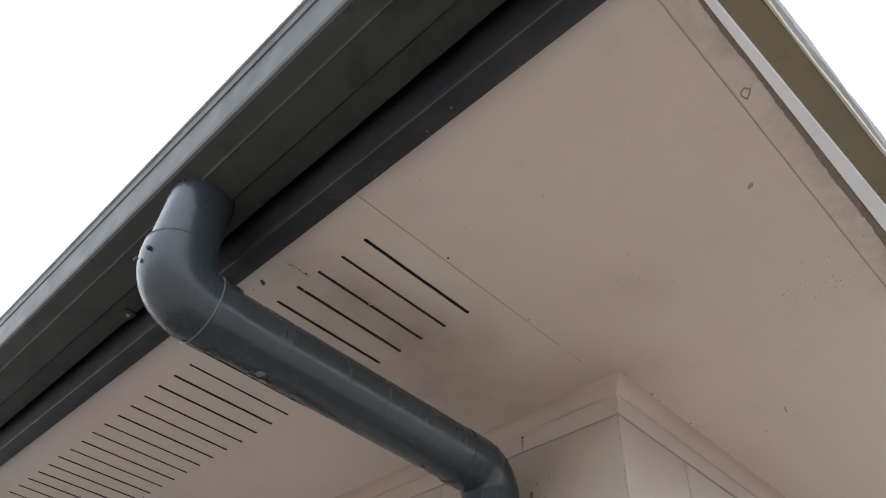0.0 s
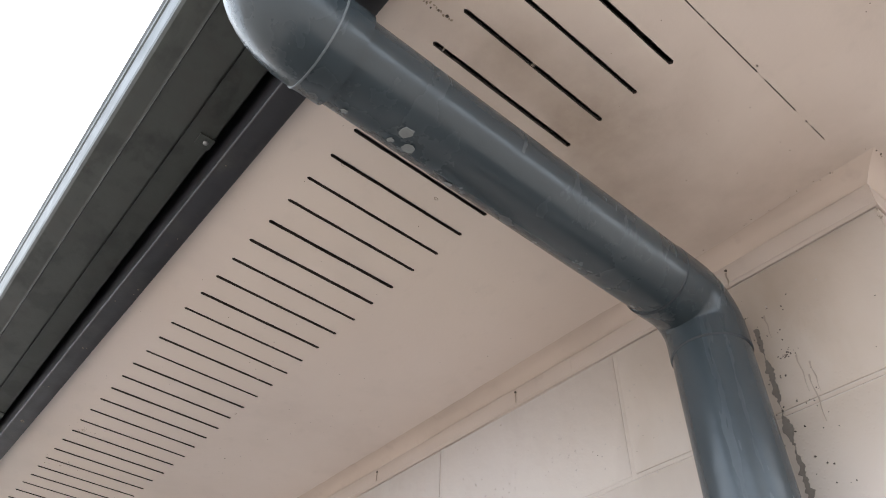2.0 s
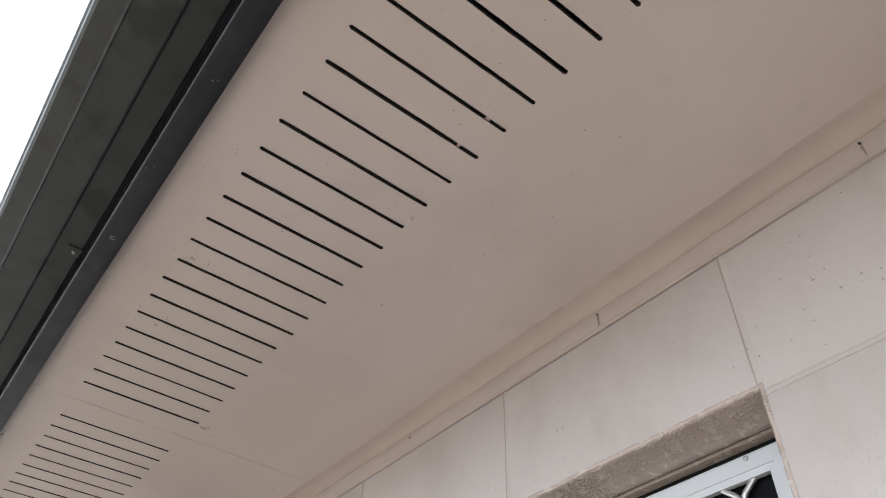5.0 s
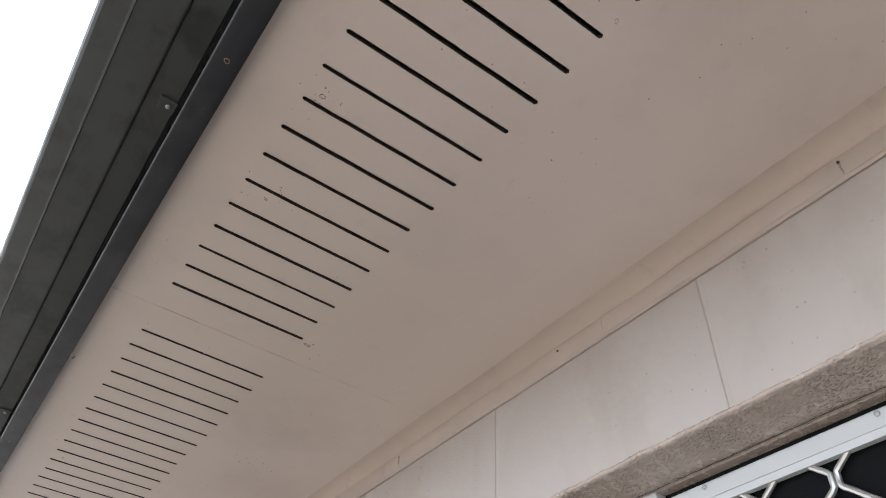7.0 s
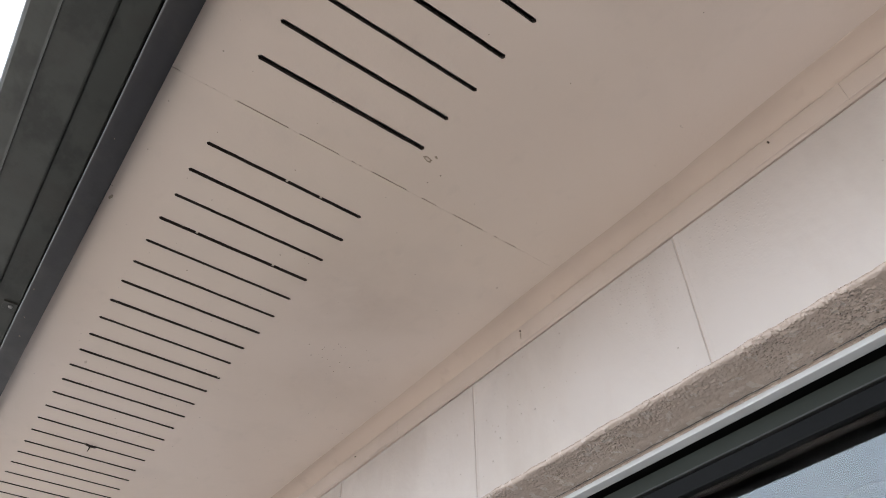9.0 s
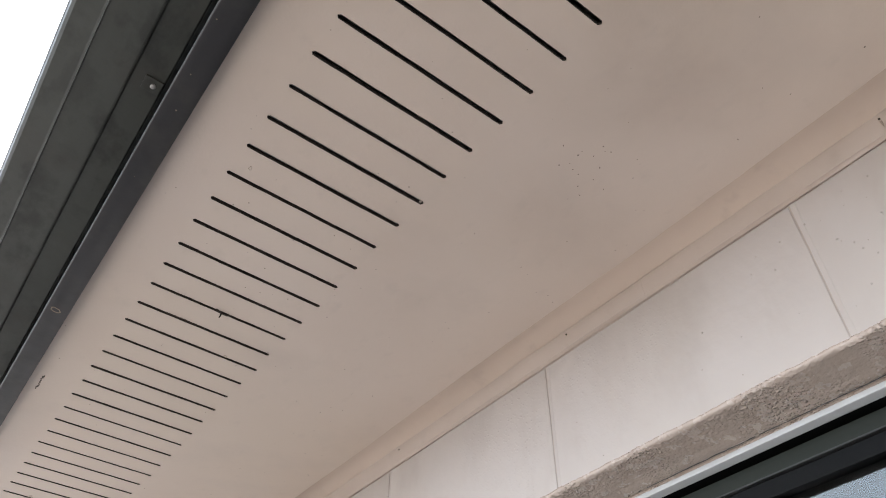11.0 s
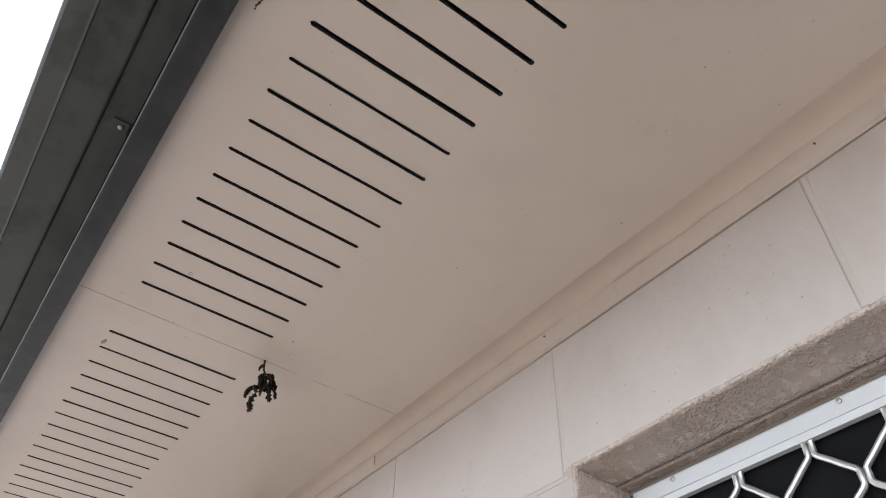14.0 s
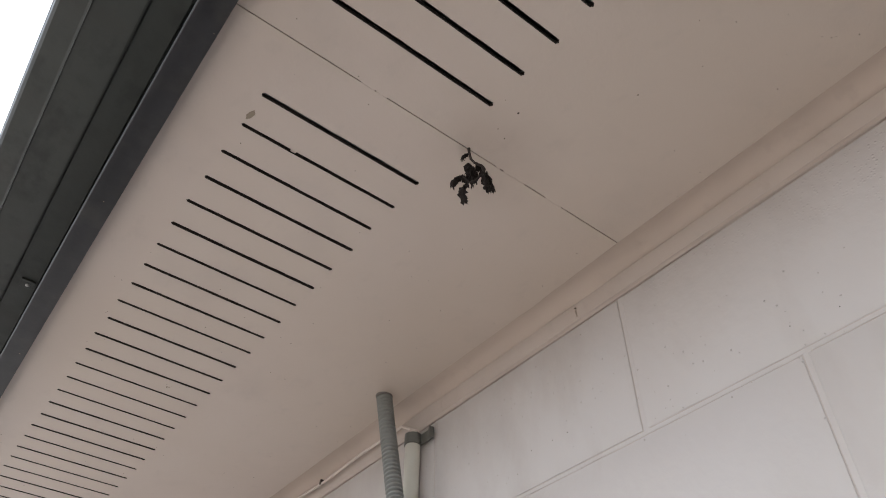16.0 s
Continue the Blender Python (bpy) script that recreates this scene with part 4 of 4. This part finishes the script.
# bits of paint left bridging some slots
plugs = bmesh.new()
for x, y, w in ((0.285, 0.80, 0.006), (0.283, 0.85, 0.004), (0.205, 1.789, 0.003), (0.252, 1.789, 0.003), (0.168, 3.638, 0.007), (0.106, 2.639, 0.010), (0.15, 1.94, 0.003), (0.26, 1.939, 0.003), (0.114, 0.15, 0.002), (0.20, 0.10, 0.004), (0.31, 2.24, 0.003)):
    box(plugs, (x - w / 2, y - 0.0032, Z + 0.0022), (x + w / 2, y + 0.0032, Z + 0.004), 0.0005)
box(plugs, (0.03, -0.4785, Z + 0.0016), (3.0, -0.4764, Z + 0.003))
for joint in SHEET_JOINTS[:3]:
    x = 0.04
    while x < 0.585:
        run = random.uniform(0.004, 0.03) * (4 if x > 0.5 else 1)
        if random.random() < (0.12 if (joint < 0 or joint > 3) and x < 0.34 else 0.40) or x > 0.53:
            box(plugs, (x, joint - 0.0012, Z + 0.0002), (min(x + run, 0.6), joint + 0.0012, Z + 0.003))
        x += run + random.uniform(0.001, 0.006)
tagged(part("paint_bridges", plugs, SOFFIT_M), "cream paint bridging a few vent slots", "paint", kind="stuff")

# twig caught in a slot
twig = bmesh.new()
tube(twig, [(0.197, 2.589, Z + 0.004), (0.2, 2.588, Z - 0.002), (0.206, 2.587, Z - 0.004), (0.205, 2.584, Z - 0.012), (0.2035, 2.583, Z - 0.016)], [0.0016, 0.0022, 0.0015, 0.001, 0.0007], 7)
tube(twig, [(0.206, 2.587, Z - 0.004), (0.216, 2.589, Z - 0.002), (0.222, 2.59, Z + 0.003)], [0.0016, 0.0018, 0.001], 7)
tagged(part("twig", twig, LEAF_M), "tiny dark twig caught in a vent slot", "twig")
twig = bmesh.new()
tube(twig, [(0.135 + 0.012 * k, 2.6395 + 0.0015 * math.sin(k * 1.7), Z + 0.001 - 0.002 * math.sin(k * 0.55)) for k in range(6)], [0.0008] * 6, 6)
tagged(part("twig", twig, MARK_M), "thin dry stalk caught along a vent slot", "twig")


# dried leaf cluster hanging from a sheet joint
LX, LY = 0.327, 3.507
ACROSS, BACK = Vector((0.8, -0.6, 0)), Vector((0.6, 0.8, 0))


def hang(u, v, d=0.0):
    """u across, v down, in small units from the fixing point; d behind."""
    return Vector((LX, LY, Z)) + ACROSS * (u * 0.000205) + Vector((0, 0, -1)) * (v * 0.00034) + BACK * d


def ribbon(points, widths, depth, seed):
    bm = bmesh.new()
    rows = []
    n = len(points)
    fine = []
    for i in range(n - 1):
        for k in range(5):
            f = k / 5
            fine.append([a + (b - a) * f for a, b in zip((*points[i], widths[i]), (*points[i + 1], widths[i + 1]))])
    fine.append([*points[-1], widths[-1]])
    for i, (u, v, w) in enumerate(fine):
        a, b = fine[max(i - 1, 0)], fine[min(i + 1, len(fine) - 1)]
        du, dv = b[0] - a[0], b[1] - a[1]
        ln = math.hypot(du, dv) or 1
        nu, nv = -dv / ln, du / ln
        row = []
        for k in range(5):
            f = k / 2 - 1
            edge = 1 + 1.1 * noise.noise((i * 1.3, f * 3, seed)) * abs(f)
            curl = depth + 0.004 * f * f + 0.0035 * noise.noise((i * 0.5, f * 1.6, seed + 4.0))
            row.append(bm.verts.new(hang(u + nu * w * 0.95 * f * edge, v + nv * w * 0.95 * f * edge, curl)))
        rows.append(row)
    for a, b in zip(rows, rows[1:]):
        for k in range(4):
            bm.faces.new((a[k], a[k + 1], b[k + 1], b[k]))
    bmesh.ops.solidify(bm, geom=bm.faces[:], thickness=0.0009)
    return bm


leaf = thing("dried_leaves", "shrivelled dark brown leaf cluster hanging from a soffit joint", "dead leaves", (LX, LY, Z))
bm = bmesh.new()
tube(bm, [hang(0, -6), hang(2, 20), hang(10, 55), hang(30, 75), hang(72, 92), hang(80, 120), hang(52, 150), hang(30, 170), hang(-5, 175), hang(-40, 140)], [0.0020, 0.0016, 0.0016, 0.0015, 0.0018, 0.0016, 0.0014, 0.0014, 0.0012, 0.0010], 8)
gpart("stalk", bm, LEAF_M, leaf, smooth=True)
for k, (pts, ws, dp) in enumerate((
        (((-2, 14), (-22, 18), (-36, 30), (-38, 48)), (5, 8, 9, 5), 0.003),
        (((-10, 72), (-2, 100), (8, 125), (14, 150), (18, 190)), (14, 26, 24, 16, 5), 0.002),
        (((2, 58), (26, 84), (36, 118), (34, 160)), (9, 18, 19, 7), 0.005),
        (((-30, 132), (-8, 140), (20, 132), (48, 112)), (8, 13, 14, 9), 0.004),
        (((40, 66), (68, 84), (88, 120), (100, 160)), (12, 22, 20, 9), 0.004),
        (((78, 120), (84, 160), (96, 200), (108, 228)), (14, 22, 20, 9), -0.002),
        (((98, 100), (112, 130), (124, 170), (138, 196)), (8, 13, 14, 8), 0.006),
        (((-45, 140), (-70, 148), (-86, 168), (-94, 200)), (7, 16, 18, 10), 0.001),
        (((-8, 180), (-34, 205), (-36, 240), (-22, 278)), (9, 20, 24, 14), -0.001),
        (((-40, 200), (-58, 210)), (10, 6), 0.003),
        (((-40, 130), (-30, 150), (-10, 172)), (8, 12, 8), 0.002))):
    gpart("leaf", ribbon(pts, ws, dp, k * 2.3 + 1), LEAF_M, leaf)

# nail heads along the cover strip
for y in (0.145, 0.553, 0.945, 1.40, 1.83, 2.30, 2.72, 3.16, 3.62, 4.30):
    bm = bmesh.new()
    tube(bm, [(WX - 0.0035, y, Z - 0.0240), (WX - 0.0055, y, Z - 0.0245), (WX - 0.0060, y, Z - 0.0245)], [0.0012 if y > 1 else 0.0018, 0.0012 if y > 1 else 0.0018, 0.0006], 8)
    tagged(part("nail", bm, MARK_M), "rusty nail head in the cover strip", "nail", "nails in the cover strip")

STREAK_M = plain("brown_grime", (0.13, 0.108, 0.09), 0.9, grain=160, depth=0.001, dirt=0.6)
DRIP_M = plain("brown_drip", tuple(c * f for c, f in zip(WALL, (0.62, 0.55, 0.48))), 0.7, grain=200)
# pit tone darker than the wall, painting in the shade of small relief
PIT_M = plain("pit_shade_paint", tuple(c * 0.80 for c in WALL), 0.7, grain=120)
# peeled streak and caulk beside the downpipe
bm = bmesh.new()
rows = []
for k in range(150):
    z = 2.272 - 0.0021 * k
    w = max(0.0002, 0.0024 + 0.0060 * noise.noise((z * 41, 1.0, 0.0)) + 0.004 * noise.noise((z * 240, 4.0, 0.0)))
    c = 0.134 + 0.004 * noise.noise((z * 17, 7.0, 0.0)) + 0.003 * noise.noise((z * 130, 9.0, 0.0)) - 0.03 * (z - 2.2) * 0.2
    rows.append([bm.verts.new((WX - h, c + w * f, z)) for f, h in ((-1.05, -0.0005), (-1, 0.0009), (1, 0.0009), (1.05, -0.0005))])
for a, b in zip(rows, rows[1:]):
    for i in range(3):
        bm.faces.new((a[i], a[i + 1], b[i + 1], b[i]))
tagged(part("peeled_streak", bm, STREAK_M), "grey peeling sealant streak on the wall by the downpipe", "stain", kind="stuff")
bm = bmesh.new()
for k in range(30):
    ragged(bm, WX - 0.0004, 0.10 + random.gauss(0, 0.012), random.uniform(2.05, 2.3), random.uniform(0.0003, 0.0010), k, 1.2, k, 8, plane="yz")
for k in range(40):
    ragged(bm, WX - 0.0004, random.choice((random.uniform(-0.03, 0.7), random.uniform(3.2, 4.0), random.uniform(1.0, 3.1))), random.uniform(2.17, 2.335), random.uniform(0.0003, 0.0007), k + 50, 0.9, k, 7, plane="yz")
pits = bmesh.new()
for k in range(420):
    cy, cz = random.choice(((0.35, 2.25), (0.6, 2.24), (1.1, 2.26), (1.9, 2.27), (2.9, 2.24), (3.4, 2.2), (3.7, 2.26), (4.2, 2.1)))
    y, z = cy + random.gauss(0, 0.12), cz + random.gauss(0, 0.045)
    if z < 2.342 and (z > 2.17 or not WY0 - 0.02 < y < WY1 + 0.02) and y > 0:
        ragged(pits, WX - 0.0002, y, z, random.uniform(0.0004, 0.0013), k, random.uniform(0.5, 1.3), k, 8, plane="yz")
drips = bmesh.new()
for k in range(34):
    z = 2.345 - 0.0027 * k * (1 if k < 20 else 1.6)
    if random.random() < 0.62:
        ragged(drips, WX - 0.0006, CY + random.uniform(0.0008, 0.004), z, random.uniform(0.0005, 0.0013), k + 300, random.uniform(0.8, 2.2), 0.2 * k, 9, plane="yz")
for k in range(26):
    ragged(bm, WX - 0.0006, 0.107 + random.gauss(0, 0.006), 2.2205 + random.gauss(0, 0.0016), random.uniform(0.0004, 0.0013), k + 400, 0.6, k, 8, plane="yz")
for k in range(20):
    ragged(bm, WX - 0.0006, 0.134 + random.gauss(0, 0.010), random.uniform(2.06, 2.30), random.uniform(0.0004, 0.0012), k + 500, 1.3, k, 8, plane="yz")
for y, z, long in ((0.147, 2.372, 0.024), (0.553, 2.372, 0.018), (0.945, 2.372, 0.016), (0.098, 2.215, 0.05), (0.092, 2.185, 0.06), (0.086, 2.20, 0.04), (0.118, 2.285, 0.035), (1.83, 2.372, 0.010), (3.62, 2.372, 0.012)):
    rows = []
    for k in range(16):
        f = k / 15
        w = (0.0011 + 0.0007 * noise.noise((y * 40, f * 6, 2.0))) * (1 - 0.8 * f)
        c = y + 0.0012 * noise.noise((f * 3, y * 30, 5.0))
        x = WX - (0.0052 if z > 2.35 else 0.0006)
        rows.append([drips.verts.new((x + q, c + w * e, z - long * f)) for e, q in ((-1.2, 0.001), (-0.8, 0), (0.8, 0), (1.2, 0.001))])
    for a, b in zip(rows, rows[1:]):
        for i in range(3):
            drips.faces.new((a[i], a[i + 1], b[i + 1], b[i]))
tagged(part("rust_drips", drips, DRIP_M), "thin brown drip stains below nails and on the wall", "stain", kind="stuff")
tagged(part("wall_pits", pits, PIT_M), "small pits and bumps in the wall paint", "paint damage", kind="stuff")
tagged(part("wall_specks", bm, MARK_M), "small dark specks and pinholes on the painted wall", "dirt", kind="stuff")

# scuffs on the fascia lip
bm = bmesh.new()
ragged(bm, 0.013, 2.71, 2.3834, 0.0070, 4, 0.8, 0.3, 18, 0.84)
ragged(bm, 0.015, 1.247, 2.3834, 0.0035, 7, 0.9, 0.3, 14, 0.72)
for k in range(26):
    ragged(bm, random.uniform(0.003, 0.028), random.uniform(-0.45, 5.0), 2.3834, random.uniform(0.0005, 0.0014), k, 0.8, k, 7)
tagged(part("fascia_scuffs", bm, CHIP_M), "pale scuffs and scratches on the fascia lip", "paint damage", kind="stuff")

SCUFF_M = plain("scuffed_plastic", (0.14, 0.145, 0.14), 0.7, grain=300, dirt=0.9)
# pale scuffs under the pipe's arm
for xx, ang, s in ((0.086, -93, 0.0058), (0.099, -74, 0.0056), (0.081, -70, 0.0032), (0.159, -57, 0.0042), (0.03, -66, 0.003)):
    q = bmesh.new()
    ragged(q, 0, 0, -0.0006, s, xx * 40, 1.3, 0.4, 16)
    turn = Matrix.Translation((xx, AY + 0.0453 * math.cos(radians(ang)), AZ - 0.0081 * (xx - OX) + 0.0453 * math.sin(radians(ang)))) @ Matrix.Rotation(radians(ang + 90), 4, "X")
    q.transform(turn)
    gpart("scuff", q, SCUFF_M, downpipe, "pale grey scuff mark")

# ---------------- walls and their blocks ----------------
def block_mesh(name, a, b):
    """A painted concrete block with softened, slightly uneven edges; a along the wall, b high; face at x = 0."""
    bm = bmesh.new()
    c, dpt, seed = 0.0009, 0.012, a * 37 + b * 11

    def outline(inset, x):
        long, high = max(4, int(a / 0.03)), max(3, int(b / 0.035))
        pts = [(k / long, 0) for k in range(long)] + [(1, k / high) for k in range(high)]
        pts += [(1 - k / long, 1) for k in range(long)] + [(0, 1 - k / high) for k in range(high)]
        ring = []
        for u, v in pts:
            e = inset * (1 + 0.6 * noise.noise((u * a * 60, v * b * 60, seed))) + 0.0006 * noise.noise((u * a * 45, v * b * 45, seed + 5))
            ring.append(bm.verts.new((x, min(max(u * a, e), a - e), min(max(v * b, e), b - e))))
        return ring

    rings = [outline(c * 1.3, 0.0), outline(c * 0.45, c * 0.5), outline(0.0, c * 1.5), outline(0.0, dpt)]
    bm.faces.new(rings[0])
    n = len(rings[0])
    for p, q in zip(rings, rings[1:]):
        for i in range(n):
            bm.faces.new((p[i], p[(i + 1) % n], q[(i + 1) % n], q[i]))
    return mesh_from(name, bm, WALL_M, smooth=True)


def wall_backing(name, label, boxes):
    bm = bmesh.new()
    for lo, hi in boxes:
        box(bm, lo, hi)
    return tagged(part(name, bm, MORTAR_M), label, "wall", kind="structure")


J = 0.0072
BX = WX + JOINT_DEPTH
wall = wall_backing("wall_long", "cream painted concrete block wall under the eaves", (
    ((BX, CY + JOINT_DEPTH, 0.0), (0.80, WY0 - 0.002, Z)),
    ((BX, WY1 + 0.002, 0.0), (0.80, Y1, Z)),
    ((BX, WY0 - 0.002, HEAD + 0.004), (0.80, WY1 + 0.002, Z)),
    ((BX, WY0 - 0.002, 0.0), (0.80, WY1 + 0.002, SILL - 0.05))))
gable = wall_backing("wall_gable", "cream painted concrete block gable wall", (((0.80, CY + JOINT_DEPTH, 0.0), (3.1, CY + 0.19, Z)),))
wall_end = wall_backing("wall_end", "plain far end wall of the house", (((0.80, Y1 - 0.2, 0.0), (3.1, Y1, Z)), ((3.1, CY, 0.0), (3.3, Y1, Z))))

made = {}
strips = bmesh.new()


def lay(parent, a, b, z0, z1, turn=False):
    """One block from a to b along its wall."""
    if b - a < 0.03:
        return
    key = (round(b - a, 3), round(z1 - z0, 3))
    if key not in made:
        made[key] = block_mesh("block", b - a, z1 - z0)
    ob = new("block", made[key])
    ob.parent = parent
    jit = random.uniform(-0.0005, 0.0005)
    if not turn:
        # painted mortar, nearly flush, with a fine groove at either side
        if b + J < WY0 or a > WY1 or z0 > HEAD - 0.05 or z1 < SILL:
            if b + J < Y1:
                box(strips, (WX + 0.0007, b - 0.003, z0 - 0.002), (WX + 0.006, b + J - 0.0014, z1 + 0.002), 0.0009)
            if z0 > 0.05 and (a > WY1 or b < WY0 or z0 < SILL):
                box(strips, (WX + 0.0005, a - J, z0 - J + 0.0009), (WX + 0.006, b + 0.0005, z0 - 0.0012), 0.0009)
    if turn:
        ob.matrix_basis = Matrix.Translation((b, CY + jit, z0)) @ Matrix.Rotation(radians(90), 4, "Z")
    else:
        ob.matrix_basis = Matrix.Translation((WX + jit, a, z0))


for course in range(12):
    top = BED + 0.2 - 0.2 * course - J / 2
    bot = top - 0.2 + J
    off = 0.0 if course % 2 == 0 else 0.2
    if bot < 0:
        bot = 0.0
    y = CY + (0 if off == 0 else -0.2)
    while y < Y1:
        a, b = max(y, CY), min(y + 0.4, Y1)
        if y < CY:
            b = y = CY + 0.2 + 0.4
            y -= 0.4
        a += J / 2 if a > CY else 0.0022
        b -= J / 2
        inside = bot < BED - 0.05 and top > SILL
        if inside:
            if a < WY0 - 0.004:
                lay(wall, a, min(b, WY0 - 0.004), bot, top)
            if b > WY1 + 0.004:
                lay(wall, max(a, WY1 + 0.004), b, bot, top)
        elif top > HEAD and b > WY0 and a < WY1:
            # over the opening the course sits on the rendered head
            if a < WY0:
                lay(wall, a, b, bot, top)
            else:
                lay(wall, a, b, HEAD + 0.0030, top)
        else:
            lay(wall, a, b, bot, top)
        y += 0.4
    x = WX + (0.0 if off else -0.2)
    while x < 3.1:
        a, b = max(x, WX + 0.0006), min(x + 0.4, 3.1)
        a += J / 2 if x > WX else 0
        lay(gable, a, b - J / 2, bot, top, True)
        x += 0.4
gpart("mortar", strips, WALL_M, wall, "painted mortar joints")
